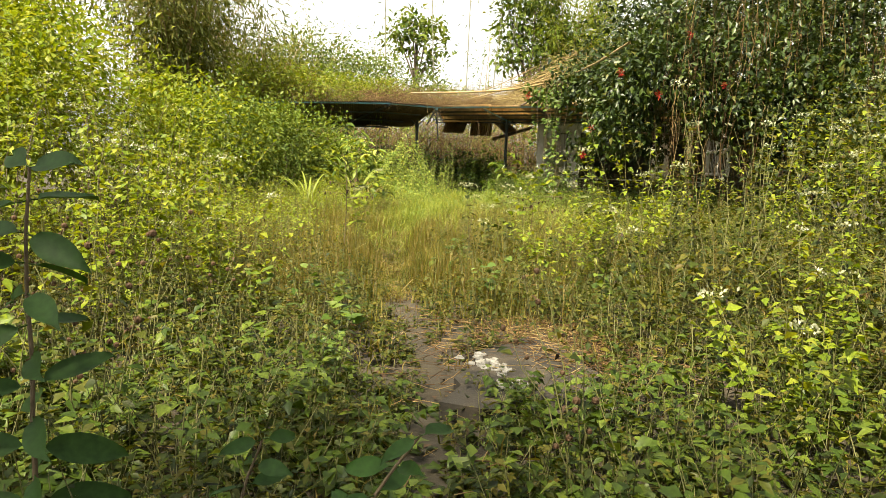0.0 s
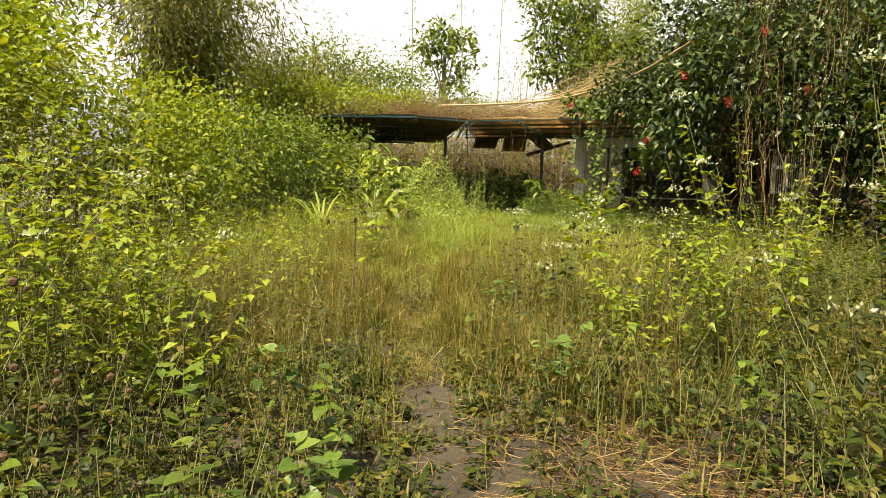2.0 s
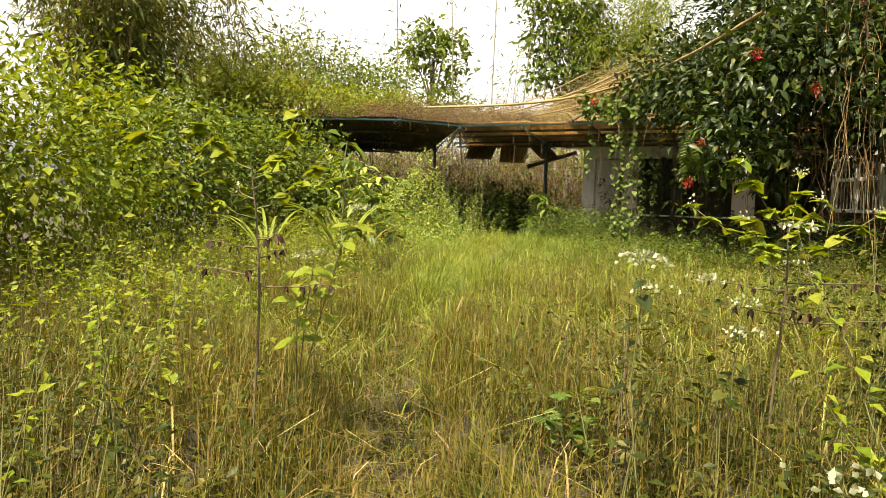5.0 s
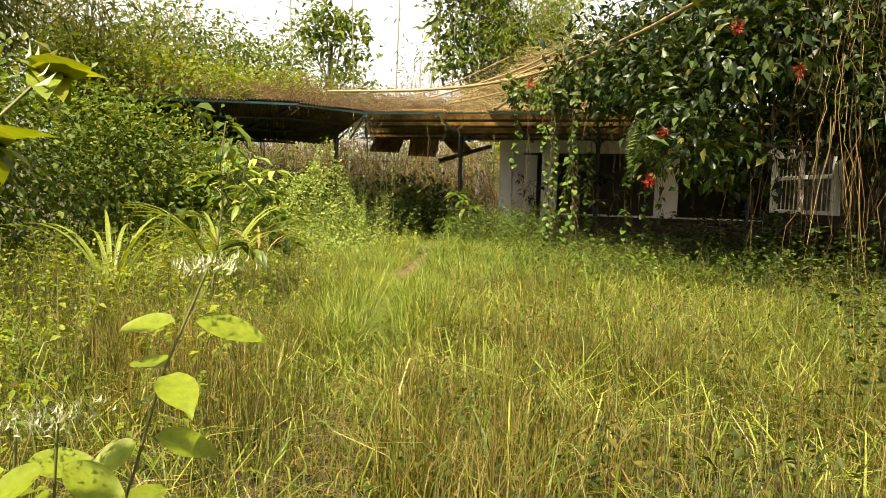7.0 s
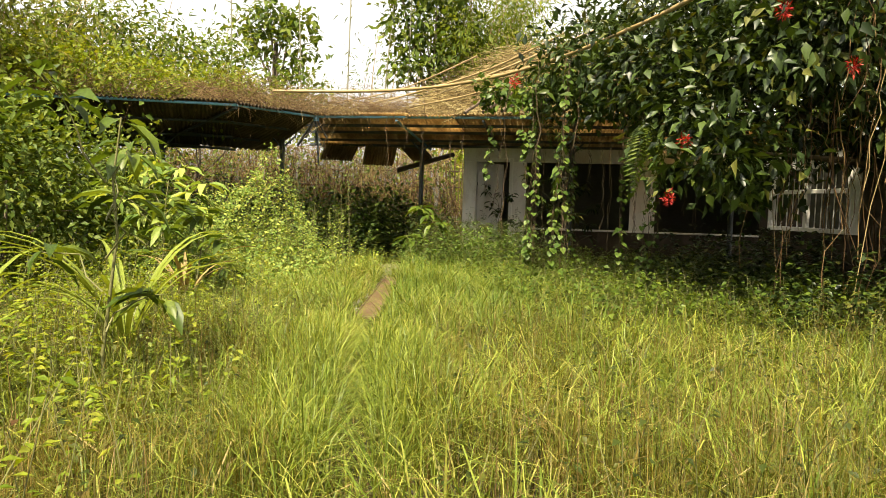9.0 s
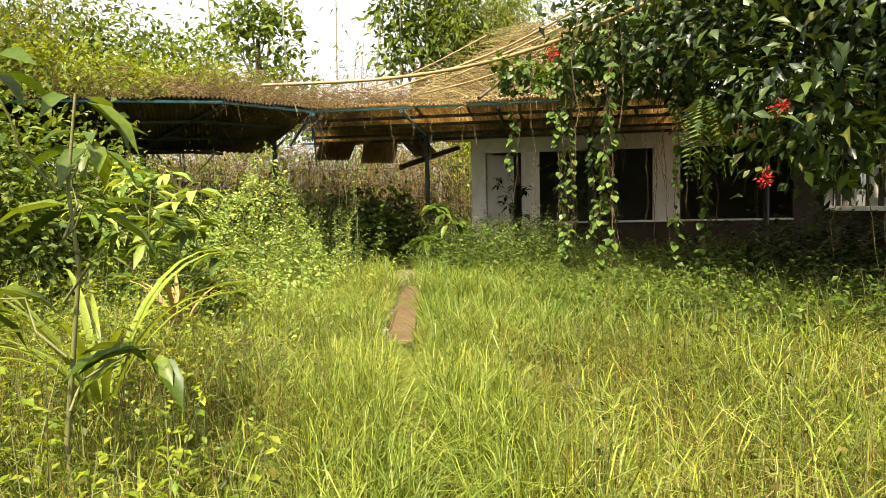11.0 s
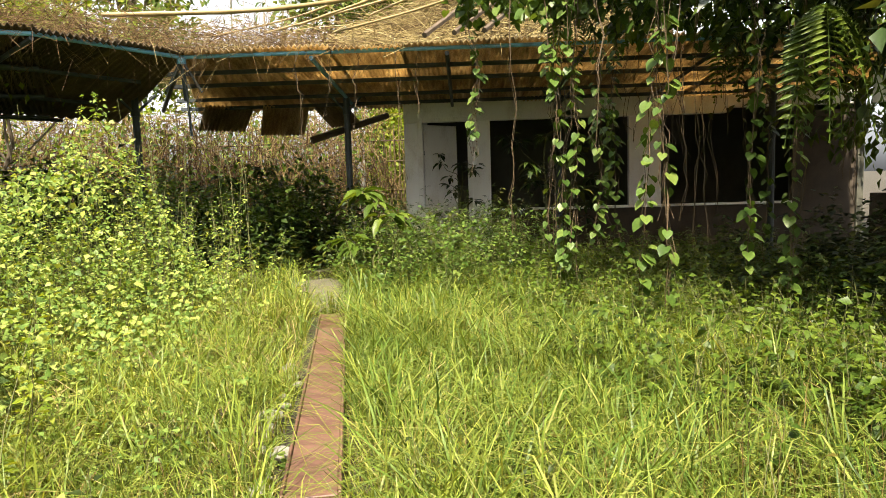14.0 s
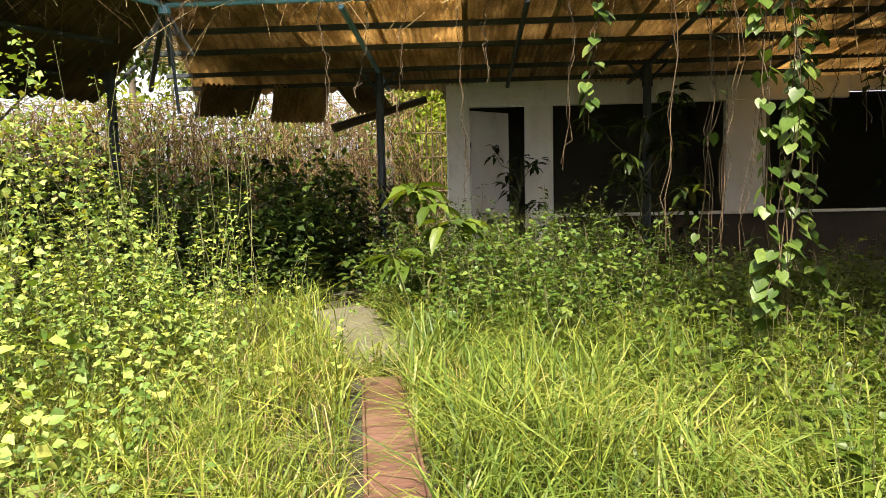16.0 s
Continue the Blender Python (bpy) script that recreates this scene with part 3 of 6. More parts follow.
# white barred window wall at the side
SIDE = frame_from((7.15, 22.4, 0), (6.95, 19.6, 0))
sw = part("wall_side", boxes([((0.0, 0, 2.2), (2.5, 0.12, 2.6)), ((2.32, 0, 1.1), (2.5, 0.12, 2.197))], SIDE, 0.006), PLASTER)
tagged(sw, "stained white wall of the side building", "wall", kind="structure")
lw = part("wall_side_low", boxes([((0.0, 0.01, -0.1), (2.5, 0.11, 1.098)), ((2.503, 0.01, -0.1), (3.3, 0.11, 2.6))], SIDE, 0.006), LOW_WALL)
tagged(lw, "brown wall under the barred window, colour darkened for shade", "wall", kind="structure")
win = thing("window_side", "white window frame with thin bars", "window", kind="structure")
for lo, hi in (((0.302, -0.02, 1.1), (0.37, 0.08, 2.197)), ((2.25, -0.02, 1.1), (2.318, 0.08, 2.197)), ((0.372, -0.02, 2.12), (2.248, 0.08, 2.197)), ((0.372, -0.02, 1.1), (2.248, 0.08, 1.17)), ((0.372, -0.01, 1.72), (2.248, 0.05, 1.79)), ((1.25, -0.01, 1.172), (1.32, 0.05, 2.118))):
    part("window_frame", boxes([(lo, hi)], SIDE, 0.006), PLASTER, win)
for k in range(13):
    u = 0.44 + k * 0.145
    part("bar", rod(SIDE @ Vector((u, 0.06, 1.15)), SIDE @ Vector((u, 0.06, 2.15)), 0.009, sides=6), PLASTER, win)
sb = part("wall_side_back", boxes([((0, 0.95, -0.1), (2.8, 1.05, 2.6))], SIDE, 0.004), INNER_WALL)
tagged(sb, "grey wall behind the barred window, colour darkened for indoor shade", "wall", kind="structure")

# ---- red board on the path ----
BOARD = frame_from((-0.165, 19.0, 0.03), (0.52, 22.85, 0.06))
bd = thing("red_board", "long reddish-brown channel board lying as a walkway", "board")
bd.matrix_basis = BOARD
bm = bmesh.new()
box(bm, (0, -0.115, 0), (3.9, 0.115, 0.035), None, 0.004)
part("deck", bm, RED_BOARD, bd)
for s in (-1, 1):
    part("rim", boxes([((0.0, s * 0.116 - (0.0 if s > 0 else 0.016), -0.02), (3.9, s * 0.116 + (0.016 if s > 0 else 0.0), 0.05))], None, 0.004), RED_BOARD, bd)

# ---- broken stones beside the board ----
def stone(at, size, seed):
    r = random.Random(seed)
    bm = bmesh.new()
    bmesh.ops.create_icosphere(bm, subdivisions=2, radius=1)
    for v in bm.verts:
        k = 1 + 0.22 * math.sin(v.co.x * 3 + seed) * math.sin(v.co.y * 4 + seed) + r.uniform(-0.08, 0.08)
        v.co = Vector((v.co.x * size * k, v.co.y * size * 0.75 * k, v.co.z * size * 0.5 * k))
    ob = part("stone", bm, GREY_POST)
    ob.matrix_basis = pose(at[0], at[1], at[2], 0, 0, r.uniform(0, 360))
    return tagged(ob, "broken grey concrete lump beside the board", "stone", group="concrete lumps")


rs = random.Random(12)
for k in range(16):
    yk = 18.7 + 0.17 * k + rs.uniform(-0.06, 0.06)
    stone((-0.135 + (yk - 19.0) * 0.17 - rs.uniform(0.2, 0.34), yk, 0.03), rs.uniform(0.03, 0.085), k)

# ---- fence behind ----
fence = thing("cane_fence", "tall brown cane fence with grey posts behind the pavilion", "fence")
FA, FB = WING @ Vector((-7.5, 7.2, 0)), WING @ Vector((4.2, 7.2, 0))
cane_mesh = []
for k in range(6):
    bm = rod((0, 0, 0), (random.uniform(-0.06, 0.06), random.uniform(-0.06, 0.06), 2.3 + 0.15 * k), 0.014, 0.01, 5)
    me = bpy.data.meshes.new("cane")
    bm.to_mesh(me)
    bm.free()
    me.materials.append(FENCE_CANE)
    cane_mesh.append(me)
for k in range(260):
    f = (k + random.uniform(-0.5, 0.5)) / 260
    p = FA.lerp(FB, f)
    ob = new("cane", cane_mesh[k % 6])
    ob.parent = fence
    ob.matrix_basis = pose(p.x, p.y + random.uniform(-0.05, 0.05), -0.05, 0, 0, random.uniform(0, 360))
for h in (0.5, 1.2, 1.9, 2.4):
    part("rail", rod(FA + Vector((0, -0.06, h)), FB + Vector((0, -0.06, h + 0.05)), 0.02, 0.016, 6), FENCE_CANE, fence)
for k in (1, 4):
    p = FA.lerp(FB, (k + 0.5) / 6)
    part("fence_post", boxes([((p.x - 0.06, p.y - 0.2, -0.1), (p.x + 0.06, p.y - 0.08, 2.5))], None, 0.008), GREY_POST, fence, "grey concrete post")


# ---- plants: builders ----
def stems_of(base, n, height, spread, bend=0.3, seg=6, seed=0):
    """Curved stems (n, seg, 3) rising from base within spread."""
    r = np.random.default_rng(seed)
    a = r.uniform(0, 2 * np.pi, n)
    s = spread * np.sqrt(r.uniform(0, 1, n))
    foot = np.stack([s * np.cos(a), s * np.sin(a), np.zeros(n)], 1) * 0.45
    lean = np.stack([np.cos(a), np.sin(a), np.zeros(n)], 1) * (s * 0.8)[:, None] + r.normal(0, 0.12, (n, 3)) * height * np.array([1, 1, 0])
    h = height * r.uniform(0.65, 1.08, n)
    u = np.linspace(0, 1, seg)[None, :, None]
    pts = np.asarray(base)[None, None] + foot[:, None] + lean[:, None] * u ** (1 + bend) + np.array([0, 0, 1.0])[None, None] * h[:, None, None] * (u - 0.1 * bend * u * u)
    return pts + r.normal(0, 0.012, pts.shape) * height * (u > 0)


def leaves_on(stems, per, length, ratio=0.5, start=0.25, seed=0, form=LEAF4, droop=0.25):
    """Leaves set along stems, more towards the tips."""
    r = np.random.default_rng(seed)
    s, k, _ = stems.shape
    idx = np.repeat(np.arange(s), per)
    u = (start + (1 - start) * r.uniform(0, 1, len(idx)) ** 0.8) * (k - 1)
    i = np.clip(u.astype(int), 0, k - 2)
    f = (u - i)[:, None]
    p = stems[idx, i] * (1 - f) + stems[idx, i + 1] * f
    a = r.uniform(0, 2 * np.pi, len(idx))
    d = np.stack([np.cos(a), np.sin(a), r.uniform(-droop - 0.3, 0.5, len(idx)) - droop * 0.3], 1)
    up = np.stack([r.normal(0, 0.3, len(idx)), r.normal(0, 0.3, len(idx)), np.ones(len(idx))], 1)
    ln = length * r.uniform(0.5, 1.25, len(idx)) * (1.1 - 0.35 * u / (k - 1))
    return leaves(p + unit(d) * 0.02, d, up, ln, ln * ratio * r.uniform(0.8, 1.2, len(idx)), form)


def clump_leaves(centre, radii, n, length, ratio=0.5, seed=0, shell=0.55, form=LEAF4, droop=0.3, flat_low=None):
    """Leaves filling an uneven ellipsoid, densest near its skin, in small sprays."""
    r = np.random.default_rng(seed)
    sprays = max(6, n // 14)
    d = unit(r.normal(0, 1, (sprays, 3)))
    wob = 1 + 0.28 * np.sin(d[:, 0] * 5 + seed) * np.sin(d[:, 1] * 6 + 1.3 * seed) + 0.16 * np.sin(d[:, 2] * 9 + seed)
    rad = (shell + (1 - shell) * r.uniform(0, 1, sprays) ** 0.5) * wob * r.uniform(0.85, 1.12, sprays)
    c = np.asarray(centre) + d * rad[:, None] * np.asarray(radii)
    k = r.integers(0, sprays, n)
    size = float(np.mean(radii)) * 0.17 + length
    p = c[k] + r.normal(0, 1, (n, 3)) * size * np.array([0.8, 0.8, 0.55])
    out = unit(d[k] + r.normal(0, 0.75, (n, 3)) + np.array([0, 0, -droop]))
    up = unit(d[k] * 0.5 + np.array([0, 0, 1.0]) + r.normal(0, 0.4, (n, 3)))
    if flat_low is not None:
        keep = p[:, 2] > flat_low
        p, out, up = p[keep], out[keep], up[keep]
    ln = length * r.uniform(0.55, 1.3, len(p))
    return leaves(p, out, up, ln, ln * ratio * r.uniform(0.8, 1.2, len(p)), form)


def limb_paths(foot, tips, lift=0.3, seg=6, seed=0):
    r = np.random.default_rng(seed)
    u = np.linspace(0, 1, seg)[None, :, None]
    tips = np.asarray(tips, float)
    foot = np.broadcast_to(np.asarray(foot, float), tips.shape)
    p = foot[:, None] * (1 - u) + tips[:, None] * u
    p[:, :, 2] += lift * np.sin(np.pi * u[0, :, 0])[None]
    return p + r.normal(0, 0.04, p.shape) * (u > 0) * (u < 1)


def tree(name, label, at, trunk_h, trunk_r, clumps, leaf, mat, n, ratio=0.5, form=LEAF4, bark=None, seed=0, shell=0.5, category="tree", kind=""):
    """A trunk, limbs to each clump and a crown of single leaves."""
    t = thing(name, label, category, kind=kind)
    at = np.asarray(at, float)
    bark = bark or BARK
    trunk = limb_paths([at + (0, 0, -0.15)], [at + (0.1, 0.05, trunk_h)], 0, 7, seed)
    link_mesh("trunk", *tubes(trunk, np.linspace(trunk_r, trunk_r * 0.55, 7), 8), bark, t, smooth=True)
    tips = [c for c, _ in clumps]
    limbs = limb_paths(at + (0.1, 0.05, trunk_h * 0.7), tips, 0.2, 6, seed + 1)
    for one in limbs:
        link_mesh("limb", *tubes(one[None], np.linspace(trunk_r * 0.5, trunk_r * 0.12, 6), 6), bark, t, smooth=True)
    vol = np.array([np.prod(r) ** (2 / 3) for _, r in clumps])
    cnt = (n * vol / vol.sum()).astype(int)
    pieces = [clump_leaves(c, r, k, leaf, ratio, seed * 31 + i, shell, form) for i, ((c, r), k) in enumerate(zip(clumps, cnt))]
    tagged(link_mesh("crown", *join(*pieces), mat, t), kind="stuff")
    return t


def weed(name, label, base, height, spread, n, per, leaf, mat, seed, ratio=0.5, flowers=0, form=LEAF4, stem_mat=None, category="weed", dead=0, group="", start=0.15, seeds=0):
    """A weed of several stems, with leaves, white heads or dead leaves where it has them."""
    t = thing(name, label, category, at=base, group=group)
    st = stems_of((0, 0, -0.03), n, height, spread, seed=seed)
    for one in st:
        link_mesh("stem", *tubes(one[None], np.linspace(0.0038, 0.0014, st.shape[1]) * (0.7 + height * 0.3), 4), stem_mat or STEM, t)
    if per:
        tagged(link_mesh("foliage", *leaves_on(st, per, leaf, ratio, start, seed + 1, form), mat, t), kind="stuff")
    r = np.random.default_rng(seed + 2)
    for i in range(min(flowers, n)):
        tip = st[i, -1]
        m = 30
        d = unit(np.stack([r.normal(0, 0.7, m), r.normal(0, 0.7, m), np.abs(r.normal(0.5, 0.4, m))], 1))
        c = tip + np.stack([r.normal(0, 0.045, m), r.normal(0, 0.045, m), r.normal(0.0, 0.012, m)], 1)
        tagged(link_mesh("flower_head", *leaves(c, d, unit(d + (0.3, 0.2, 0.1)), r.uniform(0.014, 0.03, m), 0.014), WHITE_PETAL, t, "fluffy white flower head"), kind="stuff")
    if dead:
        tagged(link_mesh("dead_leaves", *leaves_on(st, dead, leaf * 0.55, 0.38, 0.35, seed + 3, LEAF4, 0.9), DEAD_LEAF, t, "shrivelled dark brown leaves"), kind="stuff")
    if seeds:
        k = r.integers(0, n, seeds)
        c = st[k, r.integers(2, st.shape[1], seeds)] + r.normal(0, 0.05, (seeds, 3))
        for q in c:
            bm = bmesh.new()
            bmesh.ops.create_icosphere(bm, subdivisions=1, radius=r.uniform(0.009, 0.017), matrix=Matrix.Translation(q))
            part("seed_head", bm, DEAD_LEAF, t, "round black dry seed head")
    return t


def scatter(x0, x1, y0, y1, n, keep=None, seed=0):
    r = np.random.default_rng(seed)
    x, y = r.uniform(x0, x1, n), r.uniform(y0, y1, n)
    if keep is not None:
        k = r.uniform(0, 1, n) < keep(x, y)
        x, y = x[k], y[k]
    return x, y


def patchy(x, y, s, seed):
    """A soft random pattern between 0 and 1."""
    return 0.5 + 0.25 * np.sin(x * s + seed) * np.sin(y * s * 1.1 + 2 * seed) + 0.25 * np.sin(x * s * 2.3 + y * s * 1.7 + seed * 3)


def solid_clear(x, y):
    """False on slabs, on the board and inside the buildings."""
    u = (x - CX) * 0.94 - (y - CY) * 0.341
    v = (x - CX) * 0.341 + (y - CY) * 0.94
    inside = (u > 1.0) & (v > 1.5)
    inside |= (y > 26.5)
    bl = np.abs(x - (-0.135 + (y - 19.0) * 0.17) + 0.05) < 0.17
    bl &= (y > 18.9) & (y < 23.0)
    slabs = (np.hypot((x - 0.82) / 0.44, (y - 6.5) / 0.75) < 0.74 + 0.25 * np.sin(x * 9 + y * 7))
    padded = (np.abs(x - 0.65) < 0.3) & (y > 23.2) & (y < 25.8)
    return ~(inside | bl | slabs | padded)


# ---- grass ----
def grass(name, label, mat, x, y, h, w, lean, make=None):
    ok = solid_clear(x, y)
    x, y, h, w, lean = x[ok], y[ok], h[ok], w[ok], lean[ok]
    p = np.stack([x, y, height_field(x, y) - 0.01], 1)
    ob = link_mesh(name, *(make or blades)(p, h, w, lean), mat)
    tagged(ob, label, "grass", kind="stuff")


def trodden(x, y, width=0.22, least=0.25):
    return least + (1 - least) * np.clip((off_path(x, y) - 0.06) / width, 0, 1)


def tufts(x0, x1, y0, y1, n, per, spread, keep, seed):
    """Places of blades gathered in tufts, and each tuft's vigour."""
    r = np.random.default_rng(seed)
    cx, cy = scatter(x0, x1, y0, y1, n, keep, seed)
    k = np.repeat(np.arange(len(cx)), per)
    s = r.uniform(0.5, 1.2, len(cx))
    return cx[k] + r.normal(0, spread, len(k)) * s[k], cy[k] + r.normal(0, spread, len(k)) * s[k], s[k]


# tall dry grass of the middle field
x, y, s = tufts(-5.5, 6, 7.4, 19.5, 17000, 19, 0.05, lambda x, y: np.clip((y - 7.4) / 2.0, 0, 1) * np.clip((20 - y) / 3.5, 0, 1) * (0.25 + 0.75 * patchy(x, y, 1.3, 2)) * np.clip(1.05 - np.clip(x, -9, 9) / 4.5, 0.12, 1) * np.clip(1.4 - np.abs(x) / 5, 0, 1), 11)
h = rng.uniform(0.14, 0.56, len(x)) * trodden(x, y, 0.3, 0.15) * (0.55 + 0.65 * patchy(x, y, 1.9, 5)) * (0.5 + 0.55 * s)
grass("dry_grass", "tall golden drying grass over the clearing", GRASS_DRY, x, y, h, rng.uniform(0.0018, 0.0058, len(x)), np.abs(rng.normal(0.15, 0.45, len(x))), short_blades)
# stiff seed stalks standing over it
x, y = scatter(-4.5, 5, 8.0, 18.5, 15000, lambda x, y: np.clip(patchy(x, y, 1.7, 6) * 1.6 - 0.5, 0, 1), 14)
grass("seed_stalks", "stiff straw-coloured seed stalks among the grass", RUSTY_GRASS, x, y, rng.uniform(0.25, 0.66, len(x)) * trodden(x, y, 0.4, 0.3), rng.uniform(0.0015, 0.0035, len(x)), rng.uniform(0.0, 0.3, len(x)))
# fresh grass towards the pavilion
x, y = scatter(-5.5, 6.5, 10.5, 26, 150000, lambda x, y: np.clip((y - 10.5) / 5.0, 0, 1) ** 1.2 * (0.3 + 0.7 * patchy(x, y, 1.5, 8)) * np.clip(1.3 - np.abs(x) / 7, 0, 1), 12)
h = rng.uniform(0.12, 0.52, len(x)) * trodden(x, y, 0.16, 0.5) * np.where(x < 0, 0.88, 1.0) * (0.6 + 0.7 * patchy(x, y, 2.1, 3))
grass("fresh_grass", "fresh bright green long-bladed grass", GRASS_FRESH, x, y, h, rng.uniform(0.004, 0.011, len(x)), np.abs(rng.normal(0.75, 0.45, len(x))))
# fine new grass under it
x, y, s = tufts(-5, 5.5, 10.5, 24, 7000, 15, 0.06, lambda x, y: np.clip((y - 10.5) / 4, 0, 1) * (0.4 + 0.6 * patchy(x, y, 1.1, 4)), 53)
grass("fine_grass", "fine yellow-green grass tufts in the clearing", GRASS_FRESH, x, y, rng.uniform(0.12, 0.38, len(x)) * s * trodden(x, y, 0.16, 0.4), rng.uniform(0.002, 0.005, len(x)), np.abs(rng.normal(0.3, 0.4, len(x))), short_blades)
# grass leaning in over the trail before the board
y = np.random.default_rng(54).uniform(14.6, 18.9, 6500)
x = np.interp(y, PATH_XY[:, 1], PATH_XY[:, 0]) + np.random.default_rng(55).choice([-1, 1], 6500) * np.random.default_rng(56).uniform(0.1, 0.6, 6500)
grass("fresh_grass", "long grass leaning in over the trail", GRASS_FRESH, x, y, rng.uniform(0.24, 0.58, len(x)) * np.interp(y, [11, 15, 17.4, 18.9], [0.3, 1, 1, 0.65]), rng.uniform(0.003, 0.008, len(x)), np.abs(rng.normal(0.5, 0.4, len(x))))
# long broad blades beside the board
x, y, s = tufts(0.25, 2.6, 17.5, 24.4, 900, 14, 0.05, lambda x, y: np.clip((2.9 - x) / 1.2, 0, 1) * (0.4 + 0.6 * patchy(x, y, 1.9, 6)), 59)
grass("long_grass", "long arching bright green grass beside the board", GRASS_GREEN, x, y, rng.uniform(0.25, 0.6, len(x)) * s, rng.uniform(0.006, 0.013, len(x)), np.abs(rng.normal(0.75, 0.35, len(x))))
x, y, s = tufts(-3.5, -0.25, 15.5, 22.5, 900, 12, 0.05, lambda x, y: 0.4 + 0.6 * patchy(x, y, 1.7, 2), 60)
grass("long_grass", "long arching yellow-green grass beside the trail", GRASS_FRESH, x, y, rng.uniform(0.2, 0.48, len(x)) * s * trodden(x, y, 0.25, 0.5), rng.uniform(0.005, 0.011, len(x)), np.abs(rng.normal(0.75, 0.35, len(x))))
# dead blades lying among it
x, y = scatter(-5, 5, 9, 24, 7000, lambda x, y: 0.3 + 0.7 * patchy(x, y, 2.2, 4), 15)
grass("dead_grass", "pale dead grass blades lying in the sward", STRAW, x, y, rng.uniform(0.15, 0.42, len(x)) * trodden(x, y, 0.22, 0.15), rng.uniform(0.004, 0.01, len(x)), rng.uniform(0.7, 1.6, len(x)))
x, y = scatter(-4.5, 0.3, 16.5, 23.5, 6000, lambda x, y: np.clip(patchy(x, y, 1.4, 9) * 1.5 - 0.25, 0, 1), 18)
grass("dead_grass", "pale dead grass blades lying beside the board", STRAW, x, y, rng.uniform(0.12, 0.4, len(x)) * trodden(x, y, 0.22, 0.2), rng.uniform(0.003, 0.008, len(x)), rng.uniform(0.5, 1.6, len(x)))
# low grass everywhere
x, y = scatter(-8, 8, 1.0, 26, 34000, lambda x, y: 0.95, 13)
grass("low_grass", "short mixed grass between the weeds", GRASS_DRY, x, y, rng.uniform(0.06, 0.26, len(x)) * trodden(x, y, 0.2, 0.4), rng.uniform(0.005, 0.012, len(x)), rng.uniform(0.2, 1.2, len(x)), short_blades)


# flattened grass on the trail
y = np.random.default_rng(16).uniform(8.5, 24, 8000)
x = np.interp(y, PATH_XY[:, 1], PATH_XY[:, 0]) + np.random.default_rng(17).normal(0, 0.17, 8000)
grass("trail_grass", "flattened brownish grass on the trodden trail", GRASS_DRY, x, y, rng.uniform(0.04, 0.15, len(x)), rng.uniform(0.004, 0.009, len(x)), rng.uniform(0.5, 1.6, len(x)), short_blades)


# ---- low weeds as undergrowth ----
def undergrowth(name, label, mat, x, y, hmin, hmax, per, leaf, seed, ratio=0.55, form=LEAF4, trod=0.25):
    ok = solid_clear(x, y) & (off_path(x, y) > np.where(y < 8.0, 0.05, 0.16))
    x, y = x[ok], y[ok]
    r = np.random.default_rng(seed)
    n = len(x)
    h = r.uniform(hmin, hmax, n) * trodden(x, y, 0.65, trod * 0.8)
    a = r.uniform(0, 2 * np.pi, n)
    lean = np.stack([np.cos(a), np.sin(a), np.zeros(n)], 1) * (h * r.uniform(0.05, 0.5, n))[:, None]
    u = np.linspace(0, 1, 5)[None, :, None]
    st = np.stack([x, y, height_field(x, y) - 0.02], 1)[:, None] + lean[:, None] * u ** 1.5 + np.array([0, 0, 1.0]) * h[:, None, None] * u
    v1, f1 = tubes(st[:, ::2], np.linspace(0.004, 0.0015, 3), 3)
    lv = leaves_on(st, per, leaf, ratio, 0.12, seed + 1, form)
    tagged(link_mesh(name, *lv, mat), label, "weeds", kind="stuff")
    tagged(link_mesh("weed_stems", v1, f1, STEM), "thin stems of the low weeds", "weeds", kind="stuff")


x, y = scatter(-6, 6, 1.5, 13, 9500, lambda x, y: np.clip((13.5 - y) / 5, 0, 1) * (0.35 + 0.65 * patchy(x, y, 1.7, 4)), 21)
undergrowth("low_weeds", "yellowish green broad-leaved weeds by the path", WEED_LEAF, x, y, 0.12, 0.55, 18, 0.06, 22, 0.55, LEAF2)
# dark weed leaf here in place of shade on the foreground
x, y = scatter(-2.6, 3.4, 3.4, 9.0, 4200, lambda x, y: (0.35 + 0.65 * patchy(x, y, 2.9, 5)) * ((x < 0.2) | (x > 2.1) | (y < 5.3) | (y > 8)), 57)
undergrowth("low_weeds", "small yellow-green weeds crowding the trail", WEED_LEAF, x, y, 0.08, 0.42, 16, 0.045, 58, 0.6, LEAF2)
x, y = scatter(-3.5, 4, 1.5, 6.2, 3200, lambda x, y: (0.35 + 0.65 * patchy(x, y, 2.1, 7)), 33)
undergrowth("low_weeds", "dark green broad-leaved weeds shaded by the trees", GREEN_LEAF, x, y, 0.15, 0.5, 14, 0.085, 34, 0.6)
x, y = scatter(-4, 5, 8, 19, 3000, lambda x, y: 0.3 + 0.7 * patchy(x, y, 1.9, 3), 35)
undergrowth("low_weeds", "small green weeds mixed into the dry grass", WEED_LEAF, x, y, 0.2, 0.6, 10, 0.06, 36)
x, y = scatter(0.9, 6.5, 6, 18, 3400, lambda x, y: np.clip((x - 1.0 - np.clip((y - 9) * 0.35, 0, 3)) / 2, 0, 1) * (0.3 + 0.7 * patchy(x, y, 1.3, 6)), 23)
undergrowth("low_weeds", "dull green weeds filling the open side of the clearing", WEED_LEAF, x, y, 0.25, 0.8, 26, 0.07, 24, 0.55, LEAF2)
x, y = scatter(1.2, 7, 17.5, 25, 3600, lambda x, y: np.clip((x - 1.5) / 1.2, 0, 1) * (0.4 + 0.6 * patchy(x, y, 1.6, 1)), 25)
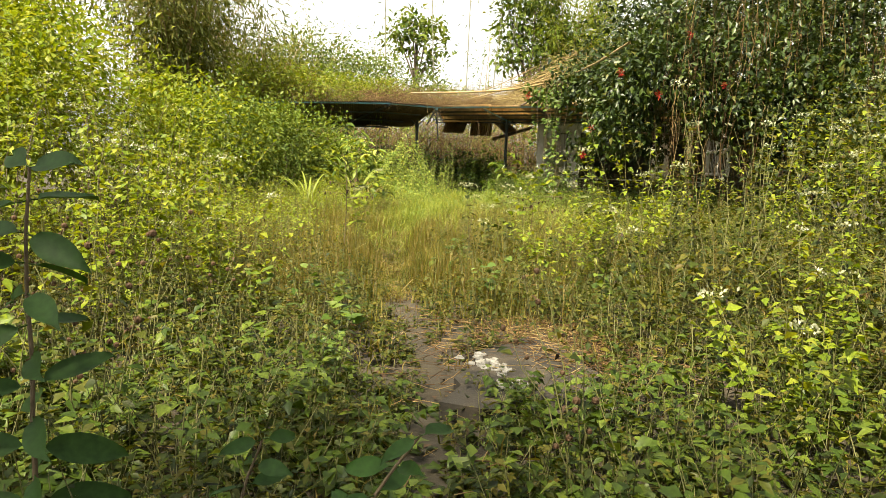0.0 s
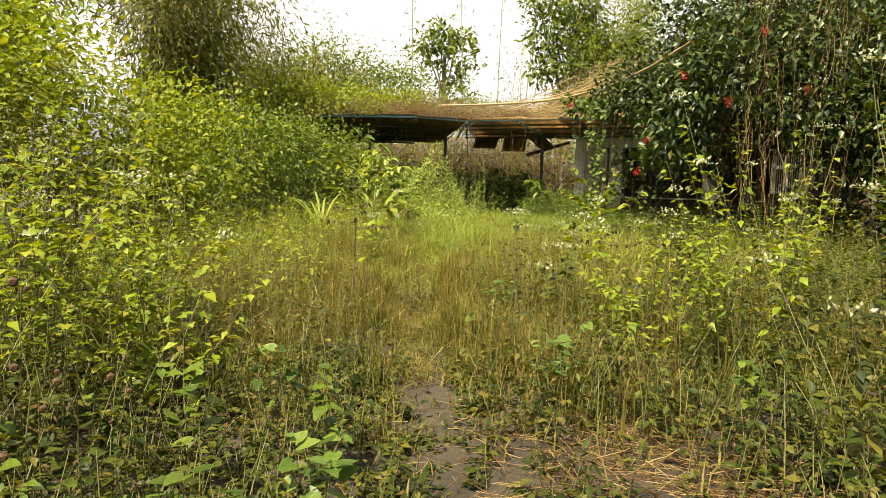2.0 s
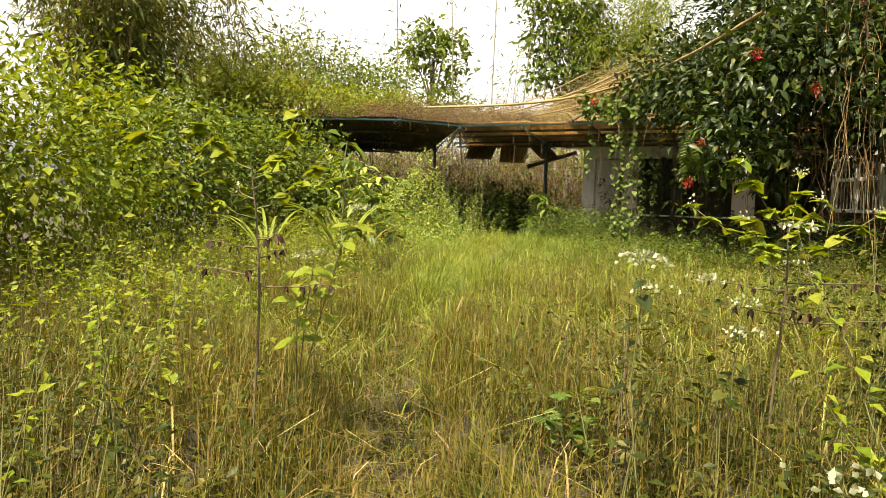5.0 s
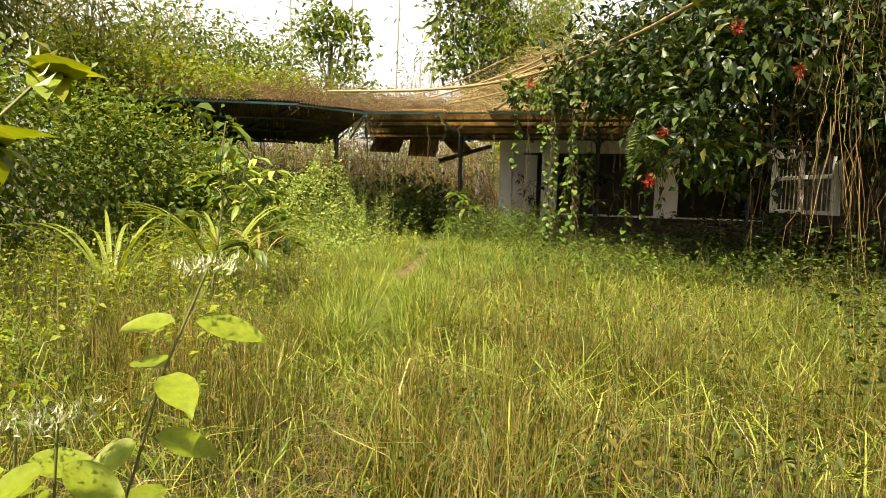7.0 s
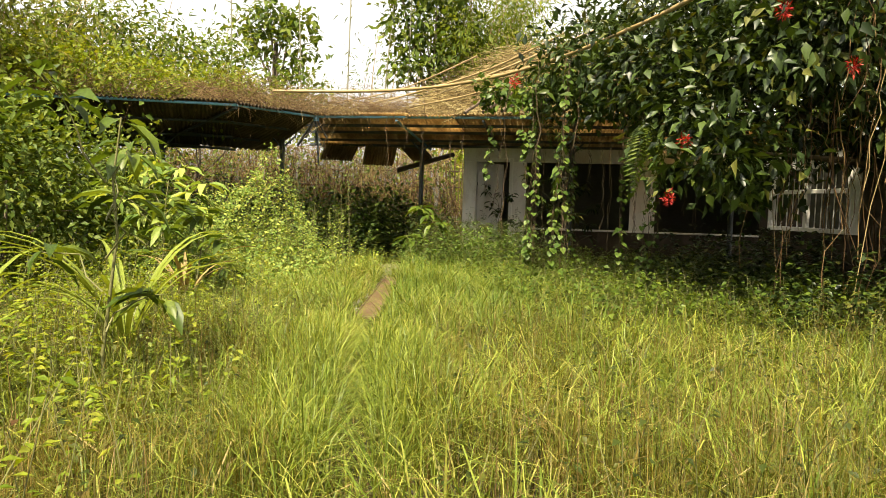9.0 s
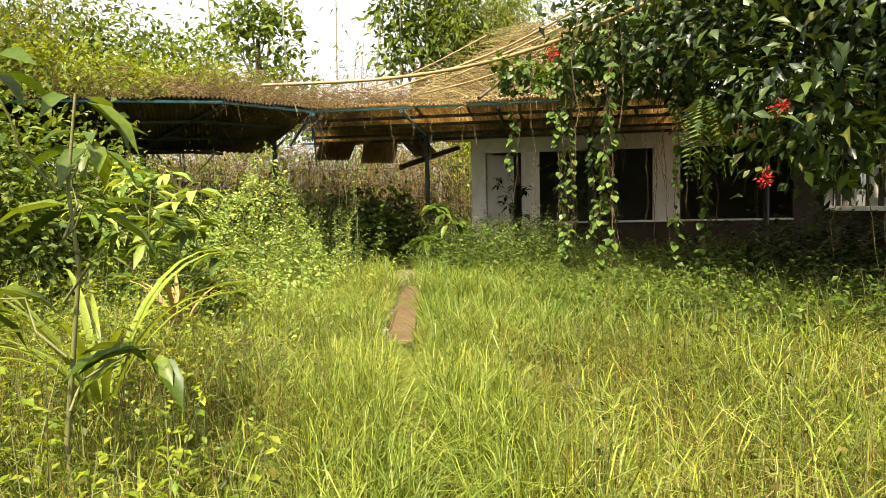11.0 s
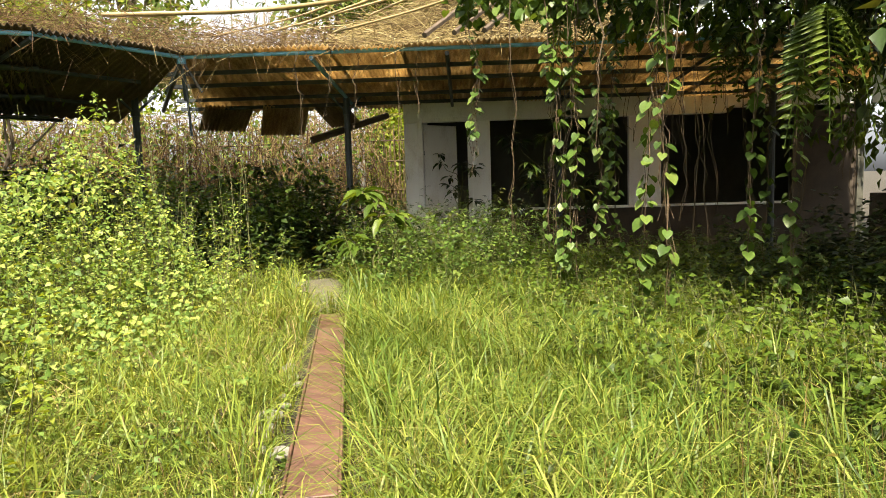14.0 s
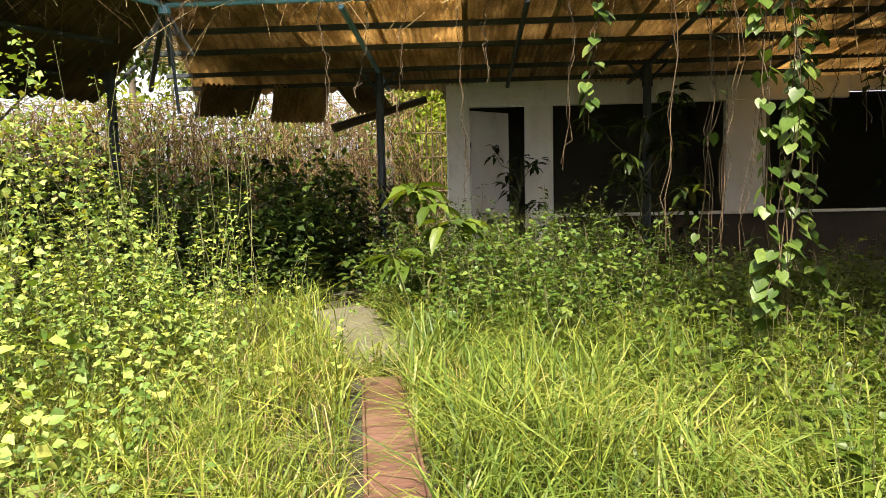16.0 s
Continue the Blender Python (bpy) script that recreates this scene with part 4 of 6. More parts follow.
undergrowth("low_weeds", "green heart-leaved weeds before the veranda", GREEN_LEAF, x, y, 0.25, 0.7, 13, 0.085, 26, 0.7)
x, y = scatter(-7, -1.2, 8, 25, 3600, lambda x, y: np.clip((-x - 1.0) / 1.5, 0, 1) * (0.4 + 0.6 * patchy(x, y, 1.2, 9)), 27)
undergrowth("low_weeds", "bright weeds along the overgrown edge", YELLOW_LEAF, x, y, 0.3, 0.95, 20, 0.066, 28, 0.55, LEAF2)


x, y = scatter(-4.2, -0.2, 16.5, 23.2, 1500, lambda x, y: 0.25 + 0.75 * patchy(x, y, 1.8, 5), 43)
undergrowth("low_weeds", "small bright weeds among the fresh grass", MOUND_LEAF, x, y, 0.1, 0.42, 11, 0.06, 44, 0.65)
x, y = scatter(1.7, 4.4, 18.2, 23.5, 900, lambda x, y: np.clip(patchy(x, y, 1.3, 3) * 1.7 - 0.45, 0, 1), 45)
undergrowth("low_weeds", "leafy green weeds in patches", GREEN_LEAF, x, y, 0.2, 0.6, 14, 0.075, 46, 0.65)


def mound_height(x, y):
    """The creeper mound before the left wing, falling away to the path."""
    return 1.5 * np.exp(-((x + 1.6) / 0.8) ** 2 - ((y - 24.0) / 1.3) ** 2) + 1.05 * np.exp(-((x + 3.0) / 1.4) ** 2 - ((y - 24.1) / 1.7) ** 2) + 0.7 * np.exp(-((x + 2.6) / 1.5) ** 2 - ((y - 21.6) / 1.6) ** 2)


def creeper_mound():
    r = np.random.default_rng(29)
    n = 38000
    x, y = r.uniform(-5, 0.35, n), r.uniform(19, 26.3, n)
    top = mound_height(x, y)
    k = top > 0.18
    x, y, top = x[k], y[k], top[k]
    n = len(x)
    lump = 0.16 * np.sin(x * 5.1 + y * 2.0) * np.sin(y * 4.3) + 0.1 * np.sin(x * 11 + y * 9)
    z = np.maximum(0.05, top + lump * top + np.abs(r.normal(0, 0.05, n)) - np.abs(r.normal(0, 0.2, n)))
    d = np.stack([r.normal(0.1, 0.8, n), r.normal(-0.3, 0.8, n), r.normal(-0.2, 0.5, n)], 1)
    up = np.stack([r.normal(0.0, 0.5, n), r.normal(-0.2, 0.5, n), np.ones(n)], 1)
    ln = 0.022 + 0.06 * r.uniform(0, 1, n) ** 2.2
    tagged(link_mesh("creeper_mound", *leaves(np.stack([x, y, z], 1), d, up, ln, ln * 0.78, LEAF4), MOUND_LEAF), "bright green creeper mound before the pavilion", "creeper", kind="stuff")


creeper_mound()
x, y = scatter(-3.4, 0.25, 22.0, 26.2, 500, lambda x, y: np.clip(1.25 - np.hypot((x + 1.7) / 1.9, (y - 24.1) / 2.2), 0, 1), 29)
undergrowth("low_weeds", "bright green weeds on the creeper mound", MOUND_LEAF, x, y, 0.5, 1.3, 36, 0.058, 30, 0.75)
x, y = scatter(0.95, 3.6, 23.0, 28, 1500, lambda x, y: 0.3 + 0.7 * patchy(x, y, 2.3, 2), 31)
undergrowth("low_weeds", "green weeds in the shade before the door", VINE_LEAF, x, y, 0.3, 1.15, 22, 0.085, 32, 0.62, LEAF2, trod=0.7)
# taller weeds whose dark leaf colour deepens the shade at the door
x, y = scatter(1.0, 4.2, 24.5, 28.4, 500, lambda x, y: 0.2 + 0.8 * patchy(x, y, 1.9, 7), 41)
undergrowth("low_weeds", "tall weeds before the door, leaves coloured dark for the shade", DARK_LEAF, x, y, 0.5, 1.45, 26, 0.1, 42, 0.55, trod=0.8)


def shade_weeds():
    """Weeds under the pavilion roof, under the shrub and before the fence; DARK_LEAF paints in the shade there."""
    r = np.random.default_rng(37)
    n = 900
    x, y = r.uniform(3.8, 9.0, n), r.uniform(17.2, 22.2, n)
    h = r.uniform(0.3, 1.2, n) * np.clip((x - 3.0) / 2, 0.4, 1)
    u = np.linspace(0, 1, 5)[None, :, None]
    st = np.stack([x, y, np.zeros(n)], 1)[:, None] + r.normal(0, 0.15, (n, 1, 3)) * (1, 1, 0) * u + np.array([0, 0, 1.0]) * h[:, None, None] * u
    tagged(link_mesh("shade_weeds", *leaves_on(st, 20, 0.12, 0.6, 0.1, 39, LEAF2), DARK_LEAF), "weeds under the shrub, leaves coloured dark for its shade", "weeds", kind="stuff")
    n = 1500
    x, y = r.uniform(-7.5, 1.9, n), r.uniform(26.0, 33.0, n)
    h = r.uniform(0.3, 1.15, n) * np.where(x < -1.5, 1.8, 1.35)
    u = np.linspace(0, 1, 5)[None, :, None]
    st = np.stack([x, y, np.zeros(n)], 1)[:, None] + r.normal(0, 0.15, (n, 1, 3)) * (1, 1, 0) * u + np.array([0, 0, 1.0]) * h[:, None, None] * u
    tagged(link_mesh("shade_weeds", *leaves_on(st, 20, 0.15, 0.6, 0.1, 38, LEAF2), DARK_LEAF), "weeds under the roof, leaves coloured dark for its shade", "weeds", kind="stuff")
    n = 4200
    foot = np.stack([r.uniform(-8, 3.2, n), r.uniform(31.5, 33.6, n), r.uniform(0.0, 3.0, n)], 1)
    foot[:, 1] -= foot[:, 0] * 0.33
    d = np.stack([r.normal(0, 0.5, n), r.normal(0, 0.3, n), r.normal(0.2, 1.0, n)], 1)
    m = 3000
    q = np.stack([r.uniform(-8, 3.2, m), r.uniform(31.3, 33.2, m), 2.9 * r.uniform(0, 1, m) ** 1.3], 1)
    q[:, 1] -= q[:, 0] * 0.33
    ln = r.uniform(0.08, 0.2, m)
    tagged(link_mesh("fence_creeper", *leaves(q, r.normal(0, 1, (m, 3)) - (0, 0.3, 0.5), r.normal(0, 0.5, (m, 3)) + (0, -0.6, 0.6), ln, ln * 0.6, LEAF2), GREEN_LEAF), "leafy creeper hanging on the fence", "creeper", kind="stuff")
    k = 4
    t = np.linspace(0, 1, k)[None, :, None]
    p = foot[:, None] + unit(d)[:, None] * r.uniform(0.4, 1.6, n)[:, None, None] * t + r.normal(0, 0.05, (n, k, 3))
    p[:, :, 2] = np.clip(p[:, :, 2], 0.0, 3.1)
    tagged(link_mesh("dead_vines", *tubes(p, 0.007, 3), DRY_CREEPER), "tangle of dead brown vines on the fence", "creeper", kind="stuff")


shade_weeds()


# ---- straw and dead creepers on the roof ----
def straw_top(u, v):
    rise = 1.4 * np.clip((v - 2.1) / 0.9, 0, 1.5) * np.clip((u - 0.2) / 4.0, 0.03, 1.05)
    return roof_z(v) + 0.08 + rise + 0.06 * np.sin(u * 3.1 + v * 2.2) + 0.04 * np.sin(u * 7.0 - v * 5.1)


def wing_points(u, v, z):
    return np.stack([CX + 0.94 * u + 0.341 * v, CY - 0.341 * u + 0.94 * v, z], -1)


gu, gv = np.meshgrid(np.linspace(1.2, 7.4, 60), np.linspace(2.6, 4.4, 30))
gz = straw_top(gu, gv) - 0.06 + rng.normal(0, 0.02, gu.shape)
i = np.arange(gu.size).reshape(gu.shape)
ff = np.stack([i[:-1, :-1], i[:-1, 1:], i[1:, 1:], i[1:, :-1]], -1).reshape(-1, 4)
vv = wing_points(gu, gv, gz).reshape(-1, 3)
low = vv - np.array([0, 0, 0.09])
rim = np.concatenate([i[0], i[1:, -1], i[-1, -2::-1], i[-2:0:-1, 0]])
rim2 = np.roll(rim, -1)
nn = len(vv)
thatch = link_mesh("thatch_roof", np.concatenate([vv, low]), np.concatenate([ff, ff[:, ::-1] + nn, np.stack([rim, rim + nn, rim2 + nn, rim2], -1)]), THATCH)
tagged(thatch, "collapsed brown thatch slumped over the sheet roof", "roof", kind="structure")


def strands(foot, d, length, radius, sag, seg=5, seed=0, sides=3, over_roof=False):
    r = np.random.default_rng(seed)
    u = np.linspace(0, 1, seg)[None, :, None]
    p = foot[:, None] + unit(d)[:, None] * length[:, None, None] * u
    p[:, :, 2] -= sag[:, None] * (u[0, :, 0] ** 2)[None]
    p += r.normal(0, 0.03, p.shape) * length[:, None, None] * u
    if over_roof:
        v = (p[:, :, 0] - CX) * 0.341 + (p[:, :, 1] - CY) * 0.94
        p[:, :, 2] = np.where(v > -0.05, np.maximum(p[:, :, 2], roof_z(np.maximum(v, 0)) + 0.07), p[:, :, 2])
    return tubes(p, np.linspace(1, 0.6, seg)[None] * radius[:, None], sides)


def straw_on_roof():
    r = np.random.default_rng(5)
    n = 9500
    u = -0.4 + 7.2 * r.uniform(0, 1, n) ** 0.8
    v = np.where(r.uniform(0, 1, n) < 0.16, r.uniform(0.2, 2.2, n), r.uniform(2.0, 3.7, n))
    foot = wing_points(u, v, straw_top(u, v) + r.uniform(-0.06, 0.28, n))
    d = np.stack([-0.7 + r.normal(0, 0.7, n), 0.25 + r.normal(0, 0.5, n), -0.2 + r.normal(0, 0.36, n)], 1)
    p1 = strands(foot, d, r.uniform(0.25, 1.25, n) , r.uniform(0.002, 0.009, n), r.uniform(0, 0.2, n), 3, 6, over_roof=True)
    # loose ends over the eave
    m = 110
    u = r.uniform(0.2, 6, m)
    foot = wing_points(u, r.uniform(-0.15, 0.15, m), EAVE + r.uniform(0.02, 0.22, m))
    d = np.stack([r.normal(-0.1, 0.4, m), -0.55 + r.normal(0, 0.25, m), -0.5 + r.normal(0, 0.35, m)], 1)
    p2 = strands(foot, d, r.uniform(0.08, 0.3, m), r.uniform(0.0015, 0.0035, m), r.uniform(0.02, 0.2, m), 4, 8)
    tagged(link_mesh("straw", *join(p1, p2), STRAW), "heap of pale golden straw and dead stalks on the roof", "straw", kind="stuff")
    # reddish dead creeper along the left part and on the left wing
    n = 6500
    x = np.where(r.uniform(0, 1, n) < 0.75, r.uniform(-3.2, 1.0, n), r.uniform(-7.5, -3, n))
    yy = np.interp(x, [-8, -4.6, -2.4, -0.91, 1.0], [24.2, 24.45, 24.85, 26.0, 25.35])
    foot = np.stack([x, yy + r.uniform(-0.05, 2.6, n), 3.2 + np.abs(r.normal(0, 0.26, n))], 1)
    d = np.stack([r.normal(0, 1, n), r.normal(0, 0.6, n), r.normal(0.25, 0.5, n)], 1)
    p3 = strands(foot, d, r.uniform(0.2, 0.8, n), r.uniform(0.0015, 0.005, n), r.uniform(0, 0.3, n), 3, 9, over_roof=True)
    tagged(link_mesh("dead_creeper", *p3, DRY_CREEPER), "tangle of dead brown creeper on the roof edge", "creeper", kind="stuff")


straw_on_roof()


def curve_points(ctrl, n):
    """Points along a smooth line through ctrl."""
    c = np.asarray(ctrl, float)
    t = np.linspace(0, len(c) - 1, n)
    out = []
    for q in t:
        k = min(int(q), len(c) - 2)
        f = q - k
        p0, p1, p2, p3 = c[max(k - 1, 0)], c[k], c[k + 1], c[min(k + 2, len(c) - 1)]
        out.append(0.5 * (2 * p1 + (p2 - p0) * f + (2 * p0 - 5 * p1 + 4 * p2 - p3) * f * f + (3 * p1 - p0 - 3 * p2 + p3) * f ** 3))
    return np.array(out)


def bamboo_pole(ctrl, r0, r1, label, nodes=14):
    t = thing("bamboo_pole", label, "bamboo pole", group="fallen bamboo poles")
    pts = curve_points(ctrl, nodes * 4 + 1)
    rad = np.linspace(r0, r1, len(pts))
    rad[4::4] *= 1.28
    link_mesh("cane", *tubes(pts[None], rad[None], 8), BAMBOO, t, smooth=True)
    return t


bamboo_pole([(-1.8, 25.75, 3.62), (0.3, 25.0, 3.62), (1.7, 23.6, 3.6), (2.67, 21.94, 3.66), (3.3, 19.6, 3.75), (3.75, 17.6, 3.95)], 0.03, 0.026, "long yellow bamboo pole lying across the roof edge")
bamboo_pole([(0.6, 25.3, 3.5), (2.4, 24.0, 4.0), (3.9, 22.6, 4.7)], 0.016, 0.022, "thin dry bamboo stick slanting over the straw", 8)
bamboo_pole([(0.2, 25.6, 3.45), (1.6, 24.9, 3.75), (3.1, 23.9, 4.05)], 0.012, 0.016, "thin dry bamboo stick slanting over the straw", 8)
bamboo_pole([(1.0, 24.7, 3.3), (2.3, 23.6, 3.55), (3.3, 22.5, 4.1)], 0.014, 0.012, "thin dry bamboo stick slanting over the straw", 8)
bamboo_pole([(-0.6, 26.3, 3.5), (0.9, 25.9, 3.85), (2.4, 25.2, 4.5)], 0.012, 0.015, "thin dry bamboo stick slanting over the straw", 8)
bamboo_pole([(1.5, 25.0, 3.6), (3.0, 24.3, 4.2), (4.6, 23.5, 4.9)], 0.014, 0.02, "thin dry bamboo stick slanting over the straw", 8)
raft = thing("roof_rafters", "bare dark wooden rafter ends under the thatch", "rafters")
for k in range(3):
    part("rafter_end", rod((1.9 + 0.34 * k, 23.9 - 0.1 * k, 3.12 + 0.02 * k), (3.1 + 0.35 * k, 25.0 - 0.1 * k, 4.0), 0.035, sides=6), DARK_WOOD, raft)
# broken sheets hanging at the back
hang = thing("broken_sheet", "broken brown roof sheet hanging from the purlins", "roof sheet")
for u, v, w, tilt, yaw in ((0.1, 3.3, 0.85, -38, 24), (0.95, 3.6, 0.7, -24, -16), (-0.9, 3.1, 0.9, -30, 35)):
    vv, ff = corrugated(w, 0.8, seed=int(u * 10) + 90)
    ob = link_mesh("sheet", vv, ff, ROOF_SHEET, hang, smooth=True)
    ob.matrix_basis = WING @ pose(u, v, roof_z(v) - 0.06, tilt, 0, yaw)
beam = thing("leaning_beam", "fallen timber leaning behind the veranda post", "beam")
part("timber", rod(WING @ Vector((0.9, 3.6, 2.25)), WING @ Vector((2.3, 4.3, 2.75)), 0.07, 0.06, 9), DARK_WOOD, beam)


# ---- shrub with red flowers ----
SHRUB = [((5.2, 18.7, 3.7), (1.5, 1.2, 1.1)), ((6.7, 18.0, 3.35), (1.6, 1.1, 1.1)), ((4.1, 18.8, 2.75), (0.95, 0.8, 0.75)), ((3.8, 20.1, 3.4), (0.95, 0.9, 0.55)),
         ((5.5, 19.9, 4.9), (1.9, 1.5, 1.1)), ((8.2, 18.4, 4.2), (1.5, 1.3, 1.5)), ((7.2, 20.6, 5.2), (1.9, 1.5, 1.2)), ((3.1, 21.3, 3.5), (0.6, 0.6, 0.3)),
         ((4.4, 22.3, 4.0), (1.4, 1.3, 0.8)), ((7.6, 17.4, 2.6), (1.1, 0.8, 0.9)), ((9.2, 17.6, 2.6), (1.3, 1.0, 1.5)), ((3.5, 18.1, 2.0), (0.55, 0.45, 0.4)), ((6.4, 22.5, 4.8), (1.8, 1.4, 1.0)),
         ((6.0, 17.6, 2.6), (1.0, 0.7, 0.55)), ((8.0, 17.2, 1.5), (0.8, 0.6, 0.8)), ((4.4, 17.9, 3.4), (1.0, 0.8, 0.8)), ((9.0, 19.5, 5.6), (1.6, 1.4, 1.2)), ((5.0, 21.2, 3.2), (0.9, 0.8, 0.8)),
         ((4.9, 19.3, 2.0), (0.6, 0.5, 0.55)), ((8.4, 18.2, 1.7), (1.2, 0.9, 1.2)), ((6.9, 17.6, 1.7), (0.6, 0.4, 0.4)), ((6.2, 19.2, 2.5), (0.9, 0.6, 0.35))]
shrub = tree("flowering_shrub", "large dark glossy shrub with red flower clusters", (7.2, 19.2, 0), 2.6, 0.09, SHRUB, 0.17, DARK_LEAF, 44000, 0.46, LEAF4, DARK_STEM, 3, 0.4, "shrub")


def red_flower(at, size, seed):
    r = np.random.default_rng(seed)
    n = 60
    d = unit(r.normal(0, 1, (n, 3)) + np.array([-0.2, -0.6, -0.1]))
    c = np.asarray(at) + d * size * 0.45 * r.uniform(0.1, 1, n)[:, None] * np.array([0.8, 0.8, 1.2])
    link_mesh("flower", *leaves(c, d, unit(r.normal(0, 1, (n, 3))), size * r.uniform(0.16, 0.34, n), size * 0.1), RED_PETAL, shrub, "scarlet flower cluster")["kind"] = "stuff"


for k, (p, s) in enumerate([((1.82, 20.15, 3.04), 0.2), ((3.5, 17.1, 3.24), 0.24), ((3.1, 18.0, 2.12), 0.2), ((4.35, 17.2, 2.81), 0.2), ((2.95, 18.0, 1.5), 0.2),
                            ((5.6, 16.9, 3.0), 0.16), ((5.0, 17.4, 4.1), 0.18)]):
    red_flower(p, s * 0.85, 40 + k)


# ---- hanging creepers ----
def hanging_vine(x, y, z0, z1, n_leaf, seed, leaf=0.078, label="hanging creeper with pale green heart leaves"):
    r = np.random.default_rng(seed)
    t = thing("hanging_creeper", label, "creeper", group="hanging creepers")
    k = 16
    u = np.linspace(0, 1, k)
    p = np.stack([x + 0.06 * np.cumsum(r.normal(0, 0.4, k)), y + 0.06 * np.cumsum(r.normal(0, 0.4, k)), z0 + (z1 - z0) * u], 1)
    q = p + r.normal(0, 0.025, p.shape)
    link_mesh("stem", *tubes(p[None], 0.0035, 4), VINE_STEM, t)
    link_mesh("stem", *tubes(q[None], 0.003, 4), VINE_STEM, t)
    if n_leaf:
        s = r.uniform(0, k - 1.001, n_leaf)
        i = s.astype(int)
        c = p[i] * (1 - (s - i))[:, None] + p[i + 1] * (s - i)[:, None]
        a = r.uniform(0, 2 * np.pi, n_leaf)
        d = np.stack([np.cos(a), np.sin(a) - 0.3, -0.9 + r.normal(0, 0.3, n_leaf)], 1)
        up = np.stack([np.cos(a) * 0.6, np.sin(a) * 0.6 - 0.5, np.full(n_leaf, 0.8)], 1)
        ln = leaf * r.uniform(0.6, 1.3, n_leaf)
        tagged(link_mesh("foliage", *leaves(c + unit(d) * 0.05, d, up, ln, ln * 0.95, HEART), VINE_LEAF, t), kind="stuff")


for k, (x, y, z0, z1, n) in enumerate([(2.45, 21.9, 3.4, 0.5, 34), (2.62, 21.7, 3.4, 0.7, 30), (2.52, 20.3, 3.4, 0.4, 22), (2.7, 20.5, 3.5, 0.5, 26), (3.55, 20.4, 3.4, 0.6, 30), (3.75, 20.6, 3.4, 0.4, 12),
                                       (4.1, 20.6, 3.3, 0.5, 18), (3.2, 22.2, 3.6, 0.7, 36), (3.35, 22.4, 3.5, 0.5, 30), (3.65, 22.6, 3.5, 1.2, 22), (2.9, 22.8, 3.4, 0.6, 12), (2.2, 23.2, 3.4, 1.7, 18), (4.6, 21.4, 3.6, 0.5, 20), (5.2, 20.2, 3.6, 0.4, 18)]):
    hanging_vine(x, y, z0, z1, int(n * 2.3), 100 + k)
def eave_creeper():
    """Green creeper heaped on the roof's edge, its shoots hanging down."""
    pieces = [clump_leaves(c, rad, n, 0.095, 0.9, 70 + i, 0.2, HEART, 0.7) for i, (c, rad, n) in enumerate((((2.3, 22.9, 3.32), (0.45, 0.4, 0.2), 230), ((2.95, 22.3, 3.3), (0.6, 0.5, 0.32), 420), ((3.7, 22.1, 3.15), (0.6, 0.5, 0.4), 400), ((4.4, 21.6, 3.2), (0.6, 0.6, 0.5), 320)))]
    tagged(link_mesh("eave_creeper", *join(*pieces), VINE_LEAF), "leafy green creeper heaped over the roof edge", "creeper", kind="stuff")


eave_creeper()
r = random.Random(4)
for k in range(26):
    x = r.uniform(2.2, 5.0)
    hanging_vine(x, r.uniform(20.2, 23.5), 3.5, r.uniform(0.4, 2.0), 0, 140 + k, label="bare brown creeper stem hanging from the roof")
for k, u in enumerate((0.25, 1.7, 2.0, 2.35, 2.9, 3.2, 3.9)):
    p = WING @ Vector((u, -0.1, 0))
    hanging_vine(p.x, p.y, 3.35, (2.0, 1.7, 2.2, 1.9, 1.2, 2.3, 1.5)[k], 0, 180 + k, label="dry straw-coloured creeper hanging from the eave")


def dry_curtain():
    """Dead brown vines hanging over the shrub and under it."""
    r = np.random.default_rng(77)
    n = 560
    x, y, z = r.uniform(4.5, 9.8, n), r.uniform(16.7, 19.0, n), r.uniform(1.6, 5.2, n)
    u = np.linspace(0, 1, 6)[None, :, None]
    p = np.stack([x, y, z], 1)[:, None] + np.array([0, 0, -1.0]) * r.uniform(0.4, 2.2, n)[:, None, None] * u + np.cumsum(r.normal(0, 0.05, (n, 6, 3)), 1)
    p[:, :, 2] = np.maximum(p[:, :, 2], 0.02)
    tagged(link_mesh("dead_vines", *tubes(p, 0.005, 3), DRY_CREEPER), "dead brown vines hanging through the shrub", "creeper", kind="stuff")


dry_curtain()


def fern(at, n, length, label, seed):
    t = thing("fern", label, "fern", at=at)
    r = np.random.default_rng(seed)
    for k in range(n):
        a = r.uniform(0, 2 * np.pi)
        out = np.array([math.cos(a), math.sin(a) - 0.3, 0]) * 0.35
        u = np.linspace(0, 1, 22)
        p = out[None] * u[:, None] * length + np.array([0, 0, 1.0])[None] * (0.12 * np.sin(u * 3) - 0.95 * u ** 1.4)[:, None] * length
        d = np.gradient(p, axis=0)
        side = unit(np.cross(d, (0.2, 0.1, 1.0)))
        ln = 0.16 * np.sin(np.pi * (0.12 + 0.85 * u)) * length / 0.8
        c = np.concatenate([p, p])
        dd = np.concatenate([side, -side]) + unit(np.concatenate([d, d])) * 0.5
        lv = leaves(c, dd, np.broadcast_to([0.1, -0.8, 0.4], dd.shape), np.concatenate([ln, ln]), 0.032)
        link_mesh("frond", *join(lv, tubes(p[None], 0.004, 3)), GREEN_LEAF, t)
    return t


fern((3.0, 22.4, 3.15), 6, 0.8, "green fern hanging from the roof edge", 1)
fern((3.6, 19.9, 2.5), 6, 1.0, "dark green fern drooping under the shrub", 2)
fern((4.6, 22.0, 2.9), 5, 0.8, "green fern hanging in the shade", 3)


